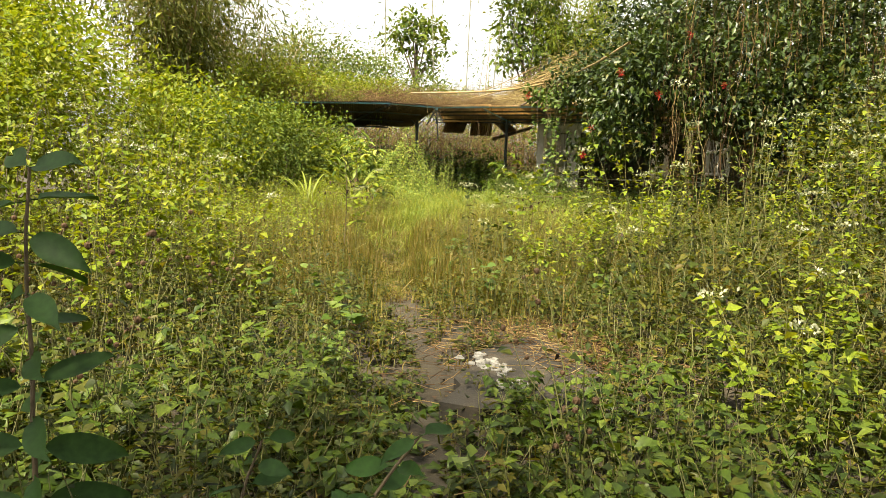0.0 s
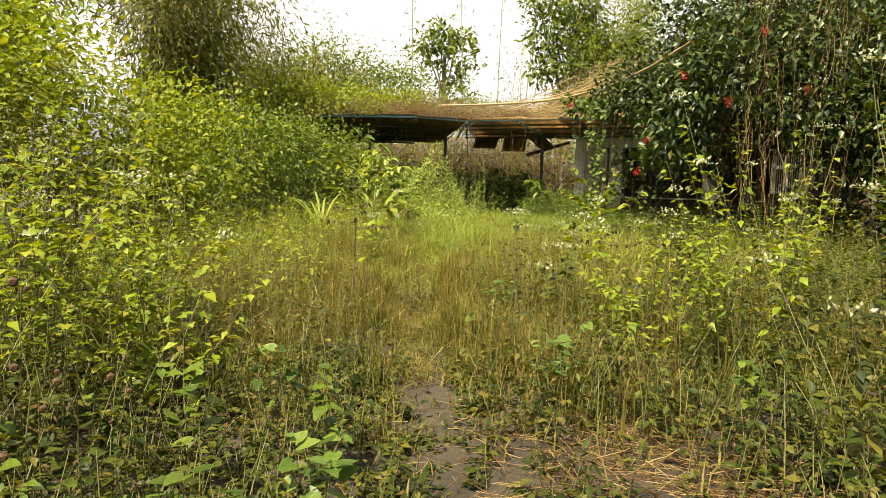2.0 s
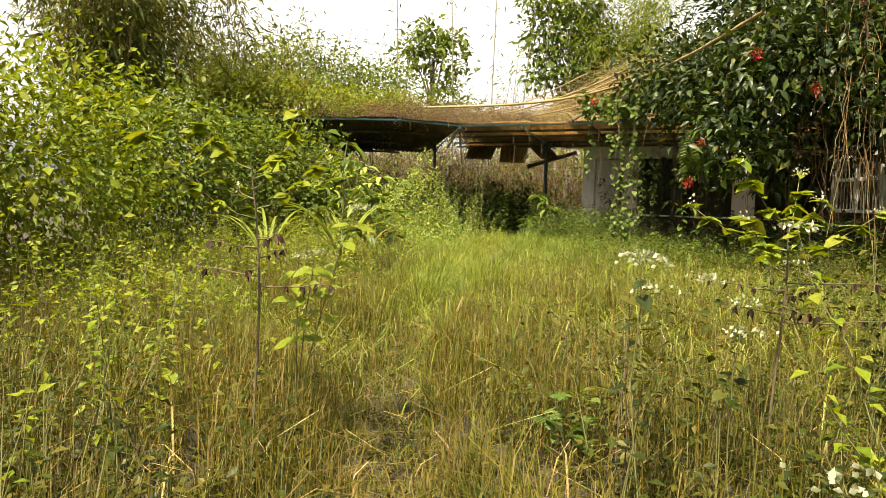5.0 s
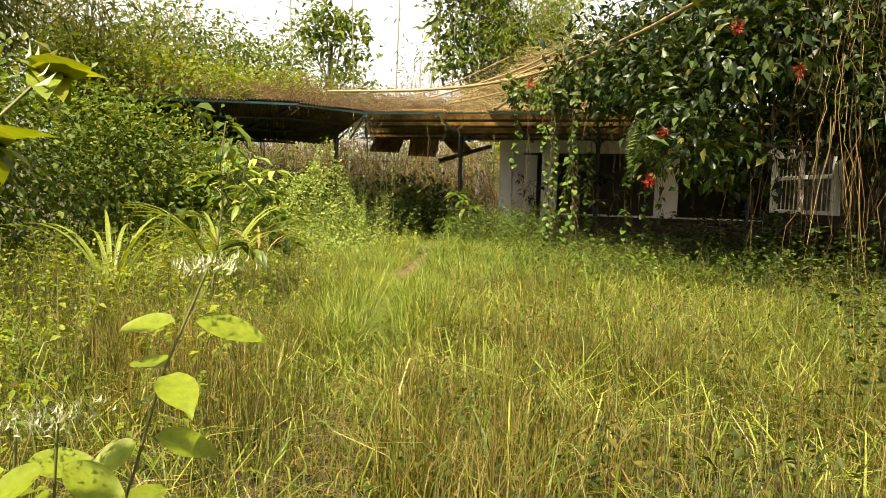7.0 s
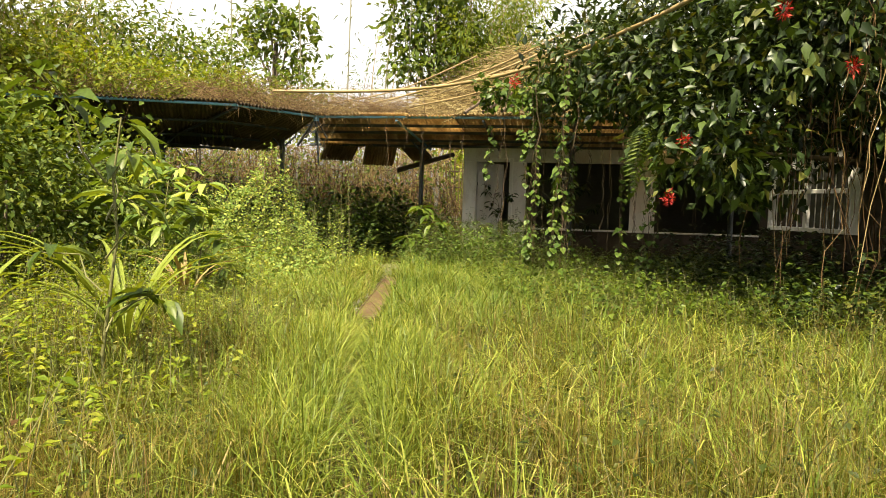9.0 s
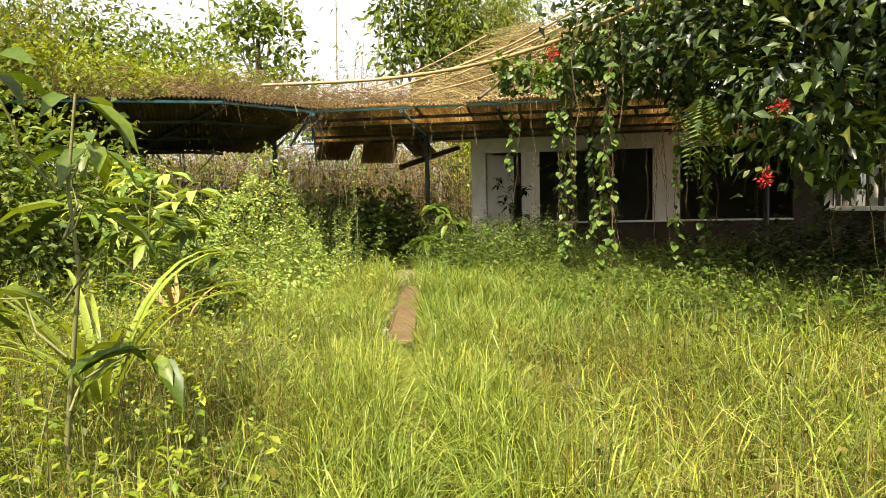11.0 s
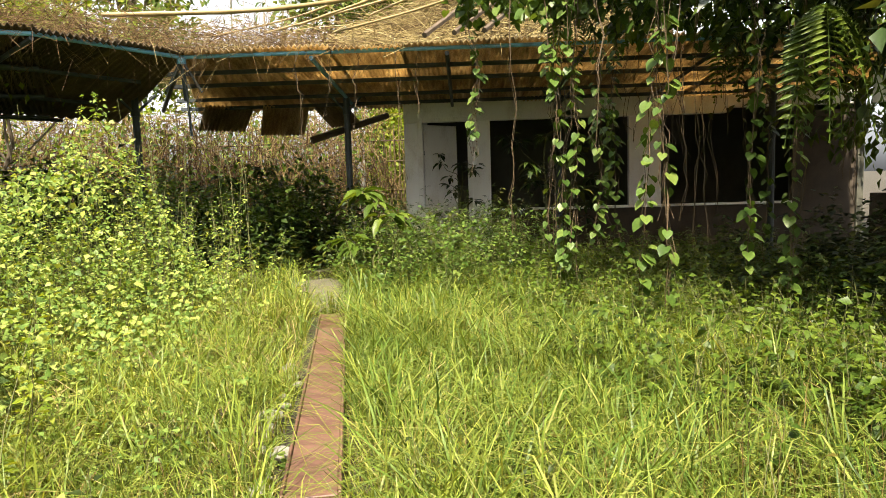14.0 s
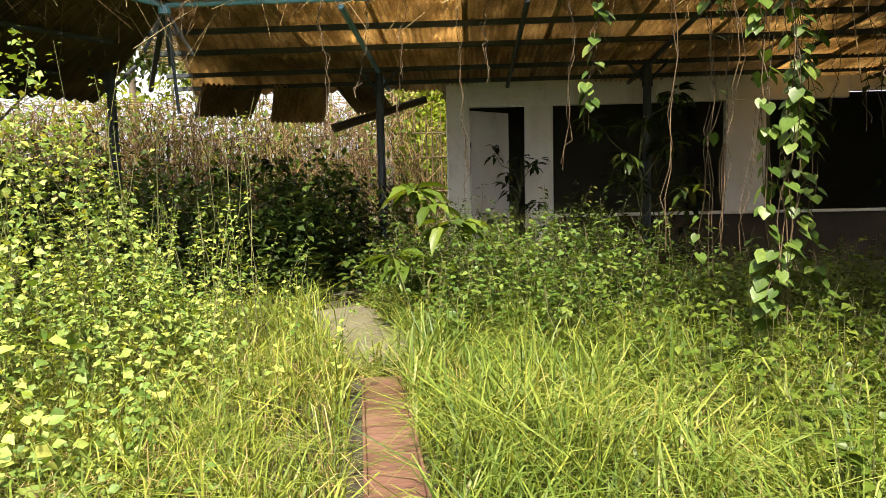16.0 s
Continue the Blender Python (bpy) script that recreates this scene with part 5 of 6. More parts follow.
# ---- bamboo and trees around ----
def bamboo_clump(at, n, height, spread, leaf_n, seed, label, droop=0.5, mat=None):
    t = thing("bamboo_clump", label, "bamboo")
    r = np.random.default_rng(seed)
    a = r.uniform(0, 2 * np.pi, n)
    u = np.linspace(0, 1, 9)
    h = height * r.uniform(0.7, 1.05, n)
    out = np.stack([np.cos(a), np.sin(a)], 1) * (spread * r.uniform(0.4, 1.1, n))[:, None]
    p = np.zeros((n, 9, 3))
    foot = r.normal(0, 0.35, (n, 2))
    p[:, :, :2] = np.asarray(at)[None, None, :2] + foot[:, None] + out[:, None] * (u ** 2.2)[None, :, None]
    p[:, :, 2] = h[:, None] * (u - 0.14 * droop * u ** 3)[None] - 0.1
    for one in p:
        link_mesh("culm", *tubes(one[None], np.linspace(0.04, 0.008, 9), 5), BAMBOO, t)
    k = r.integers(0, n, leaf_n)
    s = (0.22 + 0.78 * r.uniform(0, 1, leaf_n)) * 8
    i = np.clip(s.astype(int), 0, 7)
    c = p[k, i] * (1 - (s - i))[:, None] + p[k, i + 1] * (s - i)[:, None]
    spray = r.integers(0, max(8, leaf_n // 9), leaf_n)
    off = r.normal(0, 0.42, (spray.max() + 1, 3))[spray]
    c = c + off + r.normal(0, 0.1, (leaf_n, 3)) - np.array([0, 0, 0.2])
    d = unit(off + r.normal(0, 0.35, (leaf_n, 3)) - np.array([0, 0, 0.55]))
    ln = r.uniform(0.14, 0.3, leaf_n)
    tagged(link_mesh("foliage", *leaves(c, d, r.normal(0, 1, (leaf_n, 3)) + np.array([0, 0, 0.8]), ln, ln * 0.2, BLADE2), mat or BAMBOO_LEAF, t), kind="stuff")


bamboo_clump((-8.0, 21.5, 0), 22, 9.0, 2.6, 26000, 1, "tall arching bamboo clump with yellowing drooping leaves")
bamboo_clump((-10.5, 16.5, 0), 22, 9.5, 2.8, 24000, 2, "tall arching bamboo clump with yellowing drooping leaves")
bamboo_clump((-6.9, 26.5, 0), 16, 7.0, 1.9, 16000, 3, "tall bamboo clump behind the pavilion roof")
bamboo_clump((-10.0, 10.0, 0), 20, 8.5, 2.6, 18000, 4, "shaded bamboo clump beside the clearing")
bamboo_clump((5.2, 37.5, 0), 26, 12.5, 2.6, 36000, 5, "far yellow-green bamboo clump beyond the roof", 0.6, YELLOW_LEAF)
bamboo_clump((8.5, 33, 0), 18, 9.0, 2.6, 12000, 6, "far yellow-green bamboo clump beyond the shrub", 0.6, YELLOW_LEAF)
# three clumps out of view, added only to cast shade on the foreground
bamboo_clump((-1.6, 1.0, 0), 12, 9.5, 1.7, 9000, 7, "unseen bamboo clump added to shade the start of the path")
bamboo_clump((2.4, 1.3, 0), 12, 10.0, 1.9, 9000, 8, "unseen bamboo clump added to shade the start of the path")
bamboo_clump((6.6, 3.4, 0), 10, 8.0, 2.0, 3500, 10, "unseen bamboo clump added to shade the side of the clearing")

bamboo_clump((-7.2, 38.0, 0), 7, 10.5, 1.3, 1500, 11, "wispy young bamboo standing against the sky", 0.8, FAR_LEAF)
bamboo_clump((-4.9, 39.5, 0), 5, 9.5, 0.9, 700, 12, "wispy young bamboo standing against the sky", 0.8, FAR_LEAF)
bamboo_clump((1.0, 39.0, 0), 5, 9.0, 0.9, 700, 13, "wispy young bamboo standing against the sky", 0.8, FAR_LEAF)
tree("slender_tree", "slender tree with a small round leafy crown", (-2.9, 38.5, 0), 7.6, 0.13, [((-3.0, 38.4, 8.7), (0.75, 0.6, 0.4)), ((-2.1, 38.6, 8.4), (0.6, 0.5, 0.35)), ((-3.8, 38.4, 8.0), (0.65, 0.6, 0.3)), ((-1.7, 38.3, 7.3), (0.35, 0.4, 0.5)), ((-3.3, 38.5, 7.3), (0.5, 0.4, 0.25)), ((-2.5, 38.2, 7.8), (0.4, 0.4, 0.3)), ((-2.0, 38.6, 6.4), (0.35, 0.3, 0.45))], 0.32, FAR_LEAF, 950, 0.55, seed=6)
tree("broad_tree", "leafy tree with hanging branches behind the roof", (3.0, 36.5, 0), 6.5, 0.16, [((2.3, 36.4, 8.4), (0.8, 0.8, 1.0)), ((3.3, 36.5, 9.8), (1.3, 1.1, 0.8)), ((2.0, 36.2, 6.6), (0.5, 0.6, 0.9)), ((4.3, 36.6, 7.9), (1.2, 1.1, 1.1)), ((2.9, 36.3, 7.2), (0.6, 0.6, 0.6)), ((1.7, 36.3, 9.6), (0.5, 0.5, 0.5)), ((3.4, 36.6, 6.0), (0.8, 0.6, 0.7))], 0.3, FAR_LEAF, 3000, 0.5, seed=7)
tree("roadside_tree", "dense dark tree far behind the shrub", (12, 27, 0), 4.5, 0.2, [((11, 26.5, 5.0), (2.4, 2, 1.8)), ((13.5, 27, 6.2), (2.6, 2, 1.8)), ((15, 25, 4.4), (2.4, 2, 1.8)), ((10, 24.5, 3.2), (1.8, 1.5, 1.4))], 0.22, GREEN_LEAF, 9000, 0.5, seed=8)

# bare leaning canes in the sky
for k, (x0, x1, top) in enumerate(((-1.55, -1.95, 12.0), (-0.1, 0.1, 12.5), (1.0, 1.9, 12.0), (-4.0, -4.2, 11.0), (2.1, 2.3, 12.0))):
    t = thing("bare_cane", "thin bare bamboo cane standing against the sky", "bamboo", group="bare canes")
    pts = curve_points([(x0, 36, 0), (x0 * 0.6 + x1 * 0.4, 36, top * 0.5), (x1, 36.2, top)], 25)
    link_mesh("cane", *tubes(pts[None], np.linspace(0.035, 0.018, 25)[None], 6), CANE_GREY, t)
    r = np.random.default_rng(60 + k)
    n = 60
    c = pts[r.integers(12, 24, n)] + r.normal(0, 0.22, (n, 3))
    link_mesh("leaves", *leaves(c, r.normal(0, 1, (n, 3)) - (0, 0, 0.6), r.normal(0, 1, (n, 3)), 0.3, 0.05, BLADE2), BAMBOO_LEAF, t)

# thicket behind and over the left wing of the roof
THICKET = [("overgrown_thicket", "green thicket spilling over the sheet roof", [((-3.2, 26.9, 3.65), (1.4, 1.2, 0.5)), ((-5.0, 25.9, 3.7), (1.4, 1.3, 0.6)), ((-7.0, 25.2, 3.8), (1.5, 1.4, 0.8))], YELLOW_LEAF, 11000, 0.12),
           ("overgrown_thicket", "tall light green thicket beyond the roof", [((-4.2, 29.5, 4.6), (1.8, 1.4, 1.1)), ((-6.5, 29.0, 5.0), (1.8, 1.4, 1.3)), ((-1.6, 30.5, 4.0), (1.3, 1.2, 0.8))], FAR_LEAF, 8000, 0.16),
           ("overgrown_thicket", "tangled thicket behind the cane fence", [((-3.0, 35.5, 2.2), (2.2, 1, 1.8)), ((0.5, 35.0, 2.0), (2.2, 1, 1.8)), ((3.5, 34.0, 2.2), (2.0, 1, 1.8)), ((-6.5, 35, 2.6), (2.2, 1, 2.0)), ((6.5, 33, 3.0), (2.2, 1, 2.2)), ((-0.4, 36, 4.4), (1.6, 1, 0.7))], YELLOW_LEAF, 15000, 0.17),
           ("edge_thicket", "dense bright thicket along the clearing's edge", [((-4.9, 21.3, 1.5), (1.3, 1.9, 1.4)), ((-5.6, 18.4, 1.6), (1.3, 1.6, 1.5)), ((-4.0, 22.9, 1.3), (0.9, 0.9, 1.0))], FAR_LEAF, 20000, 0.11),
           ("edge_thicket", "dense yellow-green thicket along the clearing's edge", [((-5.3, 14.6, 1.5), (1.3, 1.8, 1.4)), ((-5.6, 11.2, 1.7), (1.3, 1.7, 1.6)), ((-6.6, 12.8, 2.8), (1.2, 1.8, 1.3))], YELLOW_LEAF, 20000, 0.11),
           ("edge_thicket", "thicket beside the start of the path, leaf colour darkened for shade", [((-5.2, 7.6, 1.4), (1.2, 1.6, 1.4)), ((-5.0, 4.6, 1.2), (1.2, 1.4, 1.2))], WEED_LEAF, 12000, 0.11),
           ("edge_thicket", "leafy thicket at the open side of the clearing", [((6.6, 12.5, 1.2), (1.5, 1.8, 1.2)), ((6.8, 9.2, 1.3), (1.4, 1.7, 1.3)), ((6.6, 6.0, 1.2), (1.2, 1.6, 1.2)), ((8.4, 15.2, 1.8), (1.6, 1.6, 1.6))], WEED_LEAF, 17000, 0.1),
           ("edge_thicket", "tall leafy thicket beyond the clearing", [((9.5, 11.5, 2.2), (1.5, 2.2, 2.0)), ((11.5, 17, 2.8), (1.8, 2.0, 2.4)), ((10.0, 7.5, 1.8), (1.5, 2.2, 1.8))], GREEN_LEAF, 9000, 0.13)]
for k, (name, label, clumps, mat, n, leaf) in enumerate(THICKET):
    c = np.mean([q[0] for q in clumps], axis=0)
    tree(name, label, (c[0], c[1], 0), max(0.6, c[2] * 0.6), 0.05, clumps, leaf, mat, n, 0.55, seed=20 + k, shell=0.25, category="thicket", form=LEAF2)


tree("shade_bush", "dark green bushes growing in the shade under the roof", (0.1, 27.9, 0), 0.5, 0.03, [((0.2, 27.8, 1.0), (0.8, 0.6, 0.6)), ((-1.2, 27.6, 0.9), (0.8, 0.6, 0.6)), ((1.0, 28.6, 1.0), (0.6, 0.6, 0.7)), ((-2.9, 28.0, 1.1), (0.9, 0.6, 0.7))], 0.12, VINE_LEAF, 4600, 0.55, LEAF4, DARK_STEM, 29, 0.3, "bush")


# ---- single plants ----
def sapling(at, height, n_leaf, leaf, mat, seed, label, spread=0.5, branches=5, low=-0.9, ratio=0.4, wood=None):
    """A young tree with whorls of long drooping leaves at its shoot ends."""
    t = thing("sapling", label, "sapling", at=at)
    r = np.random.default_rng(seed)
    main = limb_paths([(0, 0, -0.05)], [(0.08, 0.05, height * 0.9)], 0, 6, seed)
    a = np.arange(branches) * 2.4 + r.uniform(0, 1)
    hs = np.linspace(0.35, 1.0, branches) * height
    tips = np.stack([np.cos(a) * spread, np.sin(a) * spread, hs], 1)
    limbs = limb_paths(np.array([[0.04, 0.02, 0.8]]) * np.array([[1, 1, 1]]) * (hs * 0.7)[:, None] / 0.8 * np.array([[0.05, 0.05, 1]]), tips, 0.05, 5, seed)
    link_mesh("stem", *tubes(main, np.linspace(0.014, 0.006, 6), 6), wood or STEM, t)
    for one in limbs:
        link_mesh("shoot", *tubes(one[None], np.linspace(0.007, 0.003, 5), 5), wood or STEM, t)
    ends = np.concatenate([limbs[:, -1], limbs[:, 3], main[:, -1]])
    k = r.integers(0, len(ends), n_leaf)
    b = r.uniform(0, 2 * np.pi, n_leaf)
    d = np.stack([np.cos(b), np.sin(b), r.uniform(low, low + 1.15, n_leaf)], 1)
    ln = leaf * r.uniform(0.65, 1.2, n_leaf)
    link_mesh("foliage", *leaves(ends[k] + unit(d) * 0.06, d, np.stack([r.normal(0, 0.2, n_leaf), r.normal(0, 0.2, n_leaf), np.ones(n_leaf)], 1), ln, ln * ratio, LEAF8), mat, t)
    return t


sapling((-1.95, 15.9, 0), 2.05, 46, 0.26, GREEN_LEAF, 1, "tall sapling with long drooping leaves", 0.35)
sapling((-2.75, 20.6, 0), 1.75, 130, 0.28, MOUND_LEAF, 2, "young tree with big bright green drooping leaves", 0.6, 7)
sapling((-3.1, 21.4, 0), 2.0, 130, 0.28, MOUND_LEAF, 3, "young tree with big bright green drooping leaves", 0.55, 7)
sapling((-2.2, 20.0, 0), 1.3, 70, 0.28, GREEN_LEAF, 4, "young tree with big bright green drooping leaves", 0.5, 5)
sapling((1.25, 24.3, 0), 1.3, 90, 0.28, GREEN_LEAF, 5, "broad-leaved young plant beside the concrete path", 0.3, 4)
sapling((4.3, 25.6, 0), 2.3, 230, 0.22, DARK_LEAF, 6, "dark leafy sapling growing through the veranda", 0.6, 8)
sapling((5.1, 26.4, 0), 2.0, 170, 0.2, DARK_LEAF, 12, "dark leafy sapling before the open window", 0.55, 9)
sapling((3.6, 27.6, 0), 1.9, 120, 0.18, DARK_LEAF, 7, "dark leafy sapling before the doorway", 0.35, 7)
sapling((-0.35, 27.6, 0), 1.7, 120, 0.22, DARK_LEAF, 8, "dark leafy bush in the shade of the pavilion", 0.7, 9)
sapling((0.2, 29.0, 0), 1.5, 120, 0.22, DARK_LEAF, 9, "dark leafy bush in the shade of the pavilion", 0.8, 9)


def leafy_shoot(at, tip, pairs, leaf, ratio, seed, label, start=0.25):
    """One dark stem with crossed pairs of broad leaves, smaller towards its tip."""
    t = thing("leafy_shoot", label, "shrub shoot", at=at)
    r = np.random.default_rng(seed)
    u = np.linspace(0, 1, 10)
    stem = np.stack([tip[0] * u ** 1.5, tip[1] * u ** 1.5, -0.03 + tip[2] * u], 1) + r.normal(0, 0.004, (10, 3))
    link_mesh("stem", *tubes(stem[None], np.linspace(0.0075, 0.003, 10), 6), DARK_STEM, t)
    for k in range(pairs):
        f = start + (1 - start) * k / (pairs - 1)
        p = np.array([np.interp(f, u, stem[:, i]) for i in range(3)])
        for s in (0, math.pi):
            a = 0.5 + k * 1.62 + s + r.normal(0, 0.2)
            d = np.array([math.cos(a), math.sin(a), 0.35 - 0.75 * r.uniform()])
            ln = leaf * r.uniform(0.8, 1.15) * (1.1 - 0.35 * f)
            root = p + unit(d) * 0.02
            v1 = leaves(root[None], d[None], np.array([[r.normal(0, 0.3), -0.75, 0.65]]), ln, ln * ratio, LEAF_FINE)
            link_mesh("leaf", *join(v1, tubes(np.stack([p, root])[None], 0.0018, 3)), SHOOT_LEAF, t)
    return t


leafy_shoot((-0.46, 4.0, 0), (0.0, 0.03, 1.2), 14, 0.17, 0.4, 10, "tall dark glossy broad-leaved shoot close to the path", 0.3)
leafy_shoot((0.03, 3.9, 0), (0.34, 0.1, 0.68), 9, 0.15, 0.36, 11, "dark leafy shoot leaning over the path edge", 0.3)
leafy_shoot((0.0, 4.0, 0), (-0.05, -0.05, 0.52), 7, 0.13, 0.42, 12, "dark leafy shoot leaning over the path edge", 0.2)
leafy_shoot((-0.2, 4.3, 0), (0.12, 0.05, 0.5), 7, 0.12, 0.42, 13, "low dark green shoot among the weeds", 0.2)


def reed(at, n, length, seed, label, mat):
    t = thing("reed_clump", label, "reed", at=at)
    r = np.random.default_rng(seed)
    for k in range(n):
        a = r.uniform(0, 2 * np.pi)
        u = np.linspace(0, 1, 9)
        ln = length * r.uniform(0.6, 1.1)
        p = np.stack([np.cos(a) * ln * 0.55 * u ** 1.6, np.sin(a) * ln * 0.55 * u ** 1.6, ln * (u - 0.42 * u ** 2.6)], 1)
        w = 0.02 * np.sin(np.pi * (0.1 + 0.88 * u)) + 0.002
        s = np.array([-math.sin(a), math.cos(a), 0])
        v = np.concatenate([p - s * w[:, None], p + np.array([0, 0, -0.008]), p + s * w[:, None]])
        i = np.arange(8)
        f = np.concatenate([np.stack([i, i + 9, i + 10, i + 1], 1), np.stack([i + 9, i + 18, i + 19, i + 10], 1)])
        link_mesh("blade", v, f, mat, t)
    return t


reed((-2.1, 16.8, 0), 22, 1.7, 1, "clump of long arching yellow reed blades", GRASS_FRESH)
reed((-2.9, 16.0, 0), 16, 1.6, 2, "clump of long arching reed blades with dry tips", GRASS_FRESH)
reed((-2.2, 19.4, 0), 12, 1.3, 3, "dead straw-coloured reed blades bent to the ground", STRAW)

# tall weeds with white heads by the first stretch
LABEL_T = "tall yellow-green weed with fluffy white flower heads"
spec = [(-1.75, 8.3, 1.5), (-2.4, 8.0, 1.8), (-3.2, 8.8, 2.0), (-4.2, 10.4, 2.2), (-2.5, 8.9, 1.8), (-3.0, 7.0, 1.7), (-2.0, 6.8, 1.35), (-3.9, 7.6, 1.9), (-4.3, 12.4, 2.0), (-4.4, 9.2, 2.2), (-1.45, 7.6, 1.1), (-2.7, 6.0, 1.3), (-3.6, 5.6, 1.5), (-2.0, 5.4, 1.0)]
for k, (x, y, h) in enumerate(spec):
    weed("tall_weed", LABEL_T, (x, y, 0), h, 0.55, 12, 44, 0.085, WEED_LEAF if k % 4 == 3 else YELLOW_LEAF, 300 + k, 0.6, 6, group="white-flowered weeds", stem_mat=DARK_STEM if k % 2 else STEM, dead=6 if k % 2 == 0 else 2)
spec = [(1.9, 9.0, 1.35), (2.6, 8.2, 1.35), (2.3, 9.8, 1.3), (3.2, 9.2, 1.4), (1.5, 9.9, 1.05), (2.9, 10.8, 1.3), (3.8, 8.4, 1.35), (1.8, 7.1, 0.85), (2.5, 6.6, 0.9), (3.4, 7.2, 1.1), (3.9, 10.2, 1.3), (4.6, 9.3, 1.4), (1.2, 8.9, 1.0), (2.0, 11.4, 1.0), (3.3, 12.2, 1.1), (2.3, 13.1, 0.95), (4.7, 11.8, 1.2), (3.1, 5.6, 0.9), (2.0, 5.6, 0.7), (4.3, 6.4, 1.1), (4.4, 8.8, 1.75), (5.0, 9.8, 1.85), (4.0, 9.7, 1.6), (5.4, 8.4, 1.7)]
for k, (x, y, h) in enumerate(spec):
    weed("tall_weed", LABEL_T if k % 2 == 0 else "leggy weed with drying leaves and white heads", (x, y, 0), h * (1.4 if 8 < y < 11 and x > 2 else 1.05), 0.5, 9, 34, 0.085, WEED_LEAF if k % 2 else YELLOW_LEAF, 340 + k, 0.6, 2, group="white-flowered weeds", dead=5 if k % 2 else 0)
for k, (x, y, h) in enumerate([(0.4, 9.9, 1.12), (0.65, 8.8, 1.05), (0.85, 10.3, 0.9)]):
    weed("flowering_weed", "single slender weed with white flower heads", (x, y, 0), h, 0.08, 3, 12, 0.062, WEED_LEAF, 380 + k, 0.72, 3, HEART, group="white-flowered weeds", start=0.55)


def headed_weed(at, tips, leaf, seed, label):
    """A weed whose leafy shoots each end in a broad white flower head."""
    t = thing("flowering_weed", label, "weed", at=at, group="white-flowered weeds")
    r = np.random.default_rng(seed)
    u = np.linspace(0, 1, 8)[:, None]
    for tip in tips:
        p = np.array(tip) * (u ** (1.4, 1.4, 1.0)) + (0, 0, -0.03) + r.normal(0, 0.004, (8, 3)) * u
        link_mesh("stem", *tubes(p[None], np.linspace(0.0045, 0.002, 8), 5), STEM, t)
        for q in (0.55, 0.66, 0.77, 0.86, 0.93):
            c = np.array([np.interp(q, u[:, 0], p[:, i]) for i in range(3)])
            for s in (0, math.pi):
                a = q * 17 + s + r.normal(0, 0.25)
                d = np.array([math.cos(a), math.sin(a), r.uniform(-0.7, 0.0)])
                ln = leaf * r.uniform(0.75, 1.15)
                link_mesh("leaf", *leaves((c + unit(d) * 0.015)[None], d[None], np.array([[0.1, -0.4, 0.9]]), ln, ln * 0.55, LEAF_FINE), YELLOW_LEAF, t)
        m = 110
        e = unit(np.stack([r.normal(0, 0.5, m), r.normal(0, 0.5, m), np.abs(r.normal(0.9, 0.3, m))], 1))
        c = p[-1] + np.stack([r.normal(0, 0.032, m), r.normal(0, 0.032, m), r.normal(0, 0.006, m)], 1)
        tagged(link_mesh("flower_head", *leaves(c, e, unit(e + (0.3, 0.2, 0.1)), r.uniform(0.01, 0.02, m), 0.006), WHITE_PETAL, t, "broad fluffy white flower head"), kind="stuff")
    return t


headed_weed((-1.02, 10.9, 0), [(0.3, -0.05, 1.14), (0.12, -0.12, 0.93), (0.02, -0.05, 0.9)], 0.1, 390, "leafy weed with broad white flower heads beside the trail")


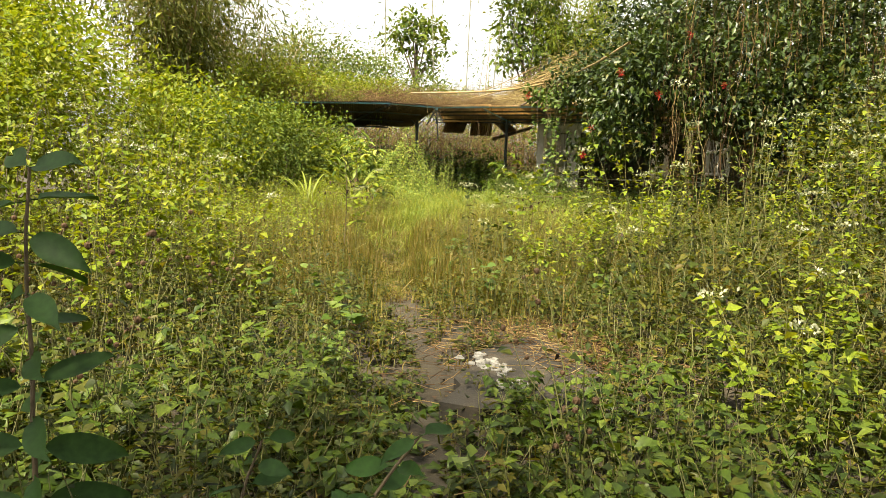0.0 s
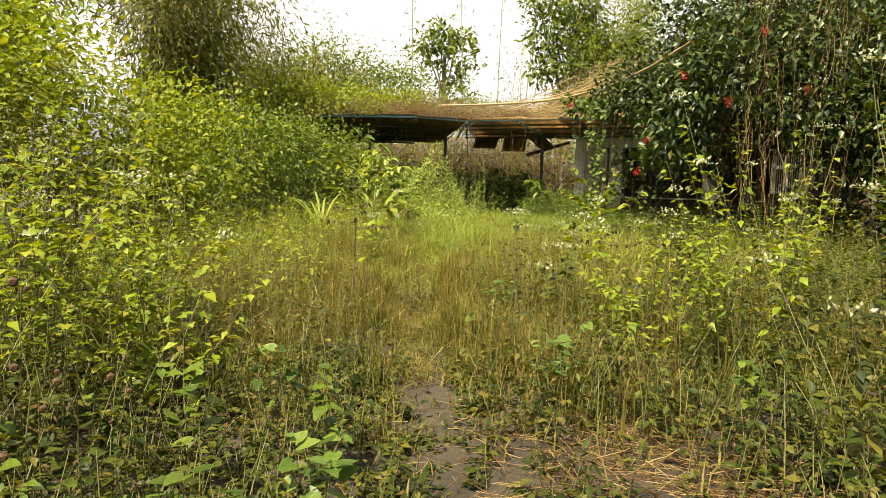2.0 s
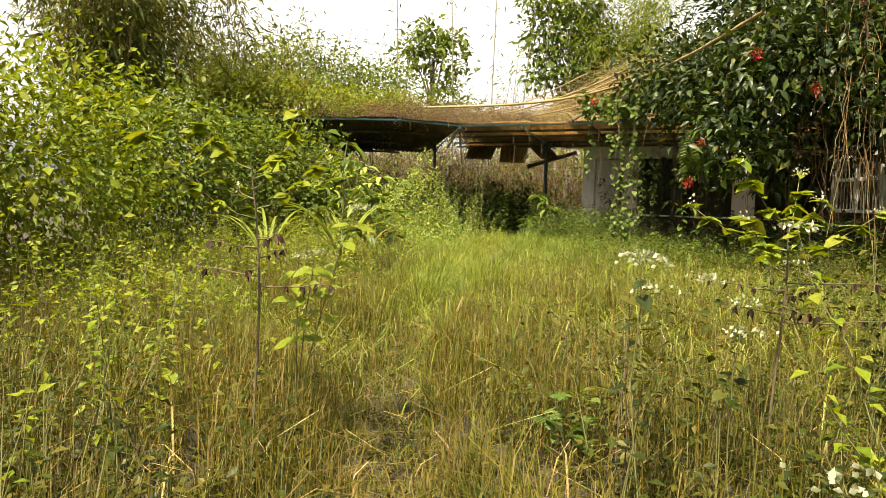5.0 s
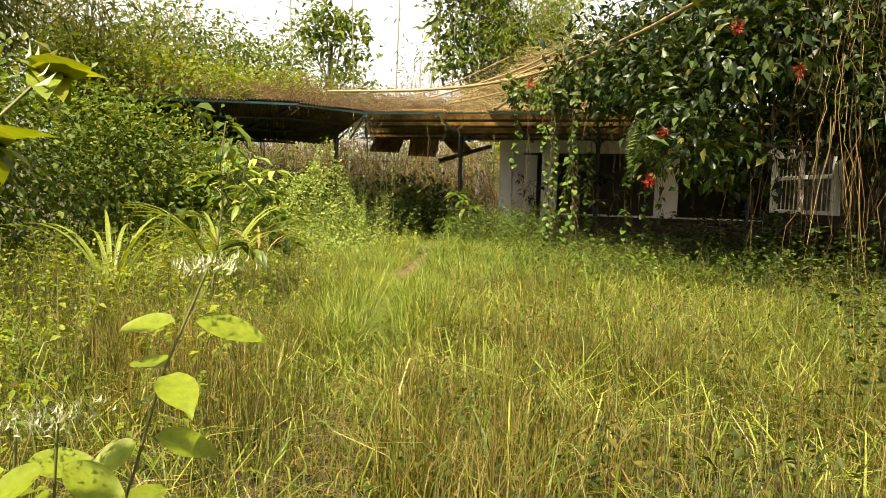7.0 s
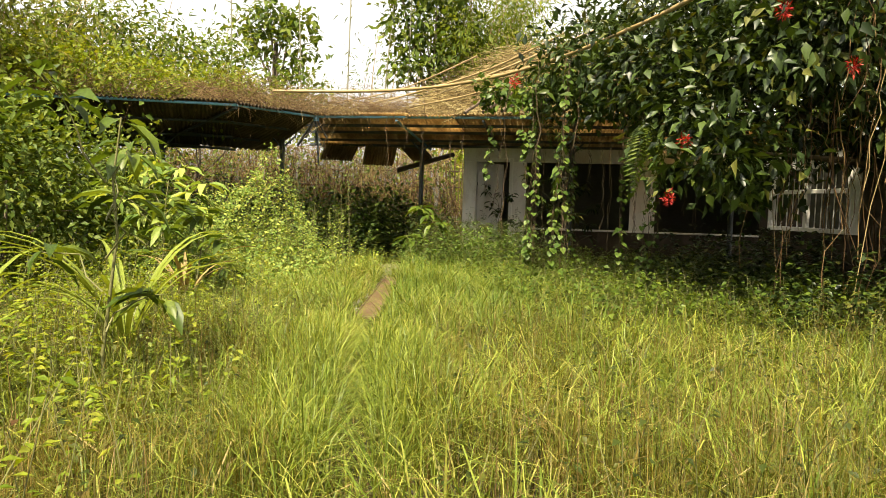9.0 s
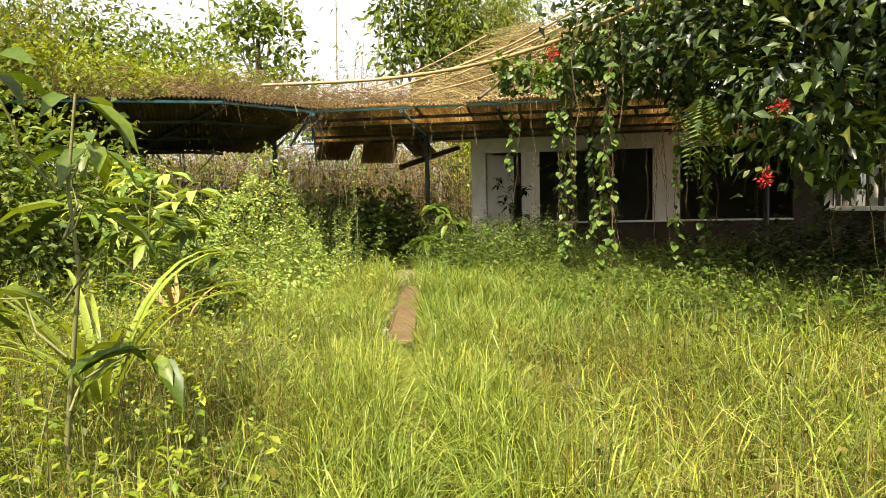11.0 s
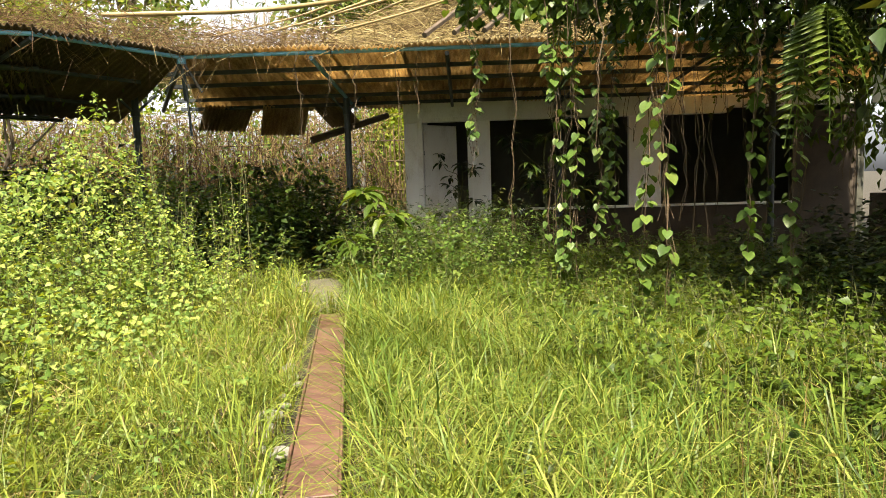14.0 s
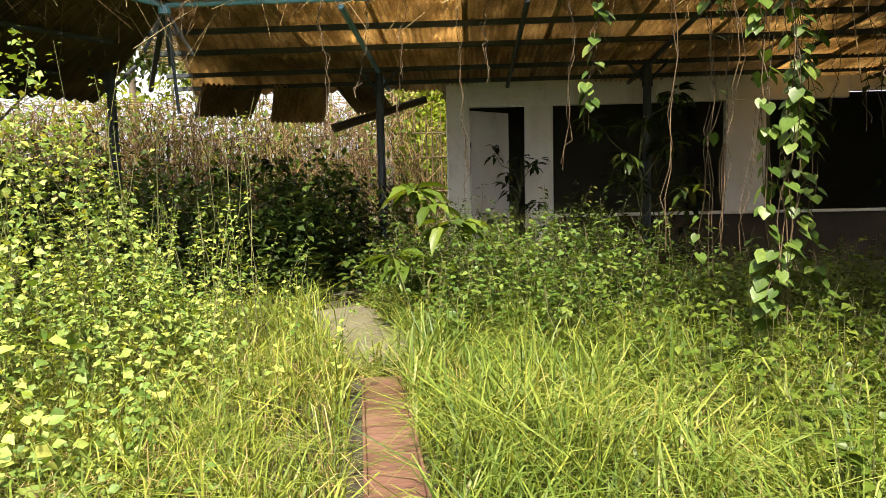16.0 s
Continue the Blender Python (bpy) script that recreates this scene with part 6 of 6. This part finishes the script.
def branching_weed(at, height, seed, label):
    """One dark upright stem with side shoots: dead leaves below, green leaves and white heads above."""
    t = thing("branching_weed", label, "weed", at=at)
    r = np.random.default_rng(seed)
    u = np.linspace(0, 1, 8)
    main = np.stack([0.05 * np.sin(u * 3.0) * u, 0.03 * np.sin(u * 4.0), -0.03 + height * 0.88 * u], 1)
    link_mesh("stem", *tubes(main[None], np.linspace(0.0075, 0.003, 8), 6), DARK_STEM, t)
    q = np.linspace(0, 1, 6)[:, None]
    for k in range(13):
        h = 0.62 + 0.36 * k / 12
        i = h * 7
        foot = main[int(i)] * (1 - i % 1) + main[min(7, int(i) + 1)] * (i % 1)
        a = k * 2.4 + r.uniform(-0.4, 0.4)
        out = np.array([math.cos(a), math.sin(a), 0]) * r.uniform(0.18, 0.42 if k < 6 else 0.5)
        rise = height * (0.02 if k < 6 else r.uniform(0.1, 0.2))
        p = foot + out * q + np.array([0, 0, 1.0]) * rise * q ** 1.6 + r.normal(0, 0.006, (6, 3)) * q
        link_mesh("shoot", *tubes(p[None], np.linspace(0.0035, 0.0015, 6), 4), DARK_STEM if k < 7 else STEM, t)
        n = 9 if k < 6 else 28
        c = p[r.integers(2, 6, n)]
        b = r.uniform(0, 2 * np.pi, n)
        if k < 6:
            d = np.stack([np.cos(b) * 0.4, np.sin(b) * 0.4, np.full(n, -1.0)], 1)
            tagged(link_mesh("dead_leaves", *leaves(c, d, r.normal(0, 1, (n, 3)), r.uniform(0.02, 0.055, n), 0.02, LEAF8), DEAD_LEAF, t, "shrivelled dark brown hanging leaves"), kind="stuff")
        else:
            d = np.stack([np.cos(b), np.sin(b), r.uniform(-0.7, 0.3, n)], 1)
            ln = r.uniform(0.035, 0.085, n)
            tagged(link_mesh("foliage", *leaves(c, d, np.stack([r.normal(0, 0.3, n), r.normal(0, 0.3, n), np.ones(n)], 1), ln, ln * 0.7, HEART), YELLOW_LEAF, t), kind="stuff")
            m = 18
            e = unit(np.stack([r.normal(0, 0.6, m), r.normal(0, 0.6, m), np.abs(r.normal(0.7, 0.3, m))], 1))
            tagged(link_mesh("flower_head", *leaves(p[-1] + r.normal(0, 0.016, (m, 3)), e, unit(e + (0.3, 0.2, 0.1)), r.uniform(0.012, 0.022, m), 0.008), WHITE_PETAL, t, "fluffy white flower head"), kind="stuff")
    return t


for k, (x, y, h) in enumerate([(-0.75, 6.3, 0.5), (-0.35, 6.75, 0.5), (-1.0, 7.0, 0.6), (-0.3, 6.2, 0.4), (-0.45, 7.2, 0.45), (-0.8, 7.6, 0.5), (-1.3, 6.4, 0.5), (0.6, 8.3, 0.5), (1.5, 7.7, 0.55), (0.35, 10.6, 0.45), (0.2, 9.7, 0.35)]):
    weed("leafy_weed", "young weed with bright green heart-shaped leaves", (x, y, 0), h, 0.12, 3, 9, 0.085, VINE_LEAF if k % 2 else GREEN_LEAF, 450 + k, 0.8, 0, HEART, group="leafy weeds", start=0.35)
branching_weed((-1.05, 10.35, 0), 1.5, 400, "dying weed with dark hanging leaves and white heads")
branching_weed((1.15, 10.6, 0), 1.3, 402, "leggy weed with dark leaves and white heads")
weed("dry_weed", "dying weed with shrivelled dark leaves", (0.45, 10.2, 0), 0.9, 0.1, 2, 0, 0.09, WEED_LEAF, 401, 0.5, 0, LEAF4, DARK_STEM, dead=5)
for k, (x, y) in enumerate([(-1.6, 5.9), (-2.1, 6.4), (-1.2, 6.6), (-2.6, 7.4), (0.95, 5.0), (-0.9, 5.0), (-1.45, 5.2), (-1.9, 5.8), (-1.35, 6.1)]):
    weed("seed_weed", "weed with round black dry seed heads", (x, y, 0), 0.95, 0.2, 5, 8, 0.07, WEED_LEAF, 410 + k, 0.6, 0, dead=3, group="dry seed weeds", seeds=14)
for k, (x, y) in enumerate([(-1.35, 24.3), (-1.6, 24.6), (-1.15, 24.8), (-2.2, 24.5), (-0.5, 24.2), (-0.2, 23.9), (-2.8, 24.4), (-1.9, 24.0), (-2.4, 23.6), (-1.0, 24.1), (-3.1, 23.9), (-1.75, 25.0)]):
    weed("spiky_weed", "upright weed spike above the creeper mound", (x, y, 0), 2.4 if k % 3 == 0 else 1.95, 0.12, 4, 34, 0.06, MOUND_LEAF, 430 + k, 0.45, group="weed spikes")


# ---- litter ----
def straw_litter():
    r = np.random.default_rng(15)
    n = 3200
    x = np.concatenate([r.normal(1.15, 0.5, n // 2), r.uniform(-1.6, 1.8, n // 2)])
    yy = np.concatenate([r.normal(7.2, 0.5, n // 2), r.uniform(4.5, 15, n // 2)])
    foot = np.stack([x, yy, height_field(x, yy) + 0.045 + r.uniform(0, 0.03, n)], 1)
    d = np.stack([r.normal(0, 1, n), r.normal(0, 1, n), r.normal(0, 0.08, n)], 1)
    tagged(link_mesh("stalk_litter", *strands(foot, d, r.uniform(0.05, 0.26, n), r.uniform(0.0012, 0.0035, n), np.zeros(n), 4, 16), DRY_CREEPER), "dry broken stalks lying on the ground", "litter", kind="stuff")
    m = 1400
    x, yy = r.uniform(-1.5, 2, m), r.uniform(4, 23, m)
    p = np.stack([x, yy, height_field(x, yy) + 0.03], 1)
    tagged(link_mesh("leaf_litter", *leaves(p, r.normal(0, 1, (m, 3)) * (1, 1, 0.1), r.normal(0, 0.3, (m, 3)) + (0, 0, 1), r.uniform(0.03, 0.09, m), 0.03), DEAD_LEAF), "fallen brown leaves under the grass", "litter", kind="stuff")


straw_litter()
r = random.Random(8)
for k in range(34):
    bm = bmesh.new()
    pts = [(math.cos(a) * r.uniform(0.006, 0.045), math.sin(a) * r.uniform(0.005, 0.026)) for a in (0, 0.9, 1.8, 2.8, 3.8, 4.7, 5.5)]
    top = [bm.verts.new((x, y, 0.009 + r.uniform(-0.006, 0.009))) for x, y in pts]
    bot = [bm.verts.new((x * 1.1, y * 1.1, 0)) for x, y in pts]
    bm.faces.new(top)
    for i in range(7):
        bm.faces.new((top[i], bot[i], bot[(i + 1) % 7], top[(i + 1) % 7]))
    ob = part("white_rubble", bm, PAPER)
    f = (k % 23) / 22
    ob.matrix_basis = pose(0.48 + 0.3 * f + r.uniform(-0.07, 0.07), 6.7 - 0.6 * f + r.uniform(-0.12, 0.12), 0.021, 0, 0, r.uniform(0, 360))
    tagged(ob, "flake of white rubble on the wet slab", "rubble", group="white rubble flakes")
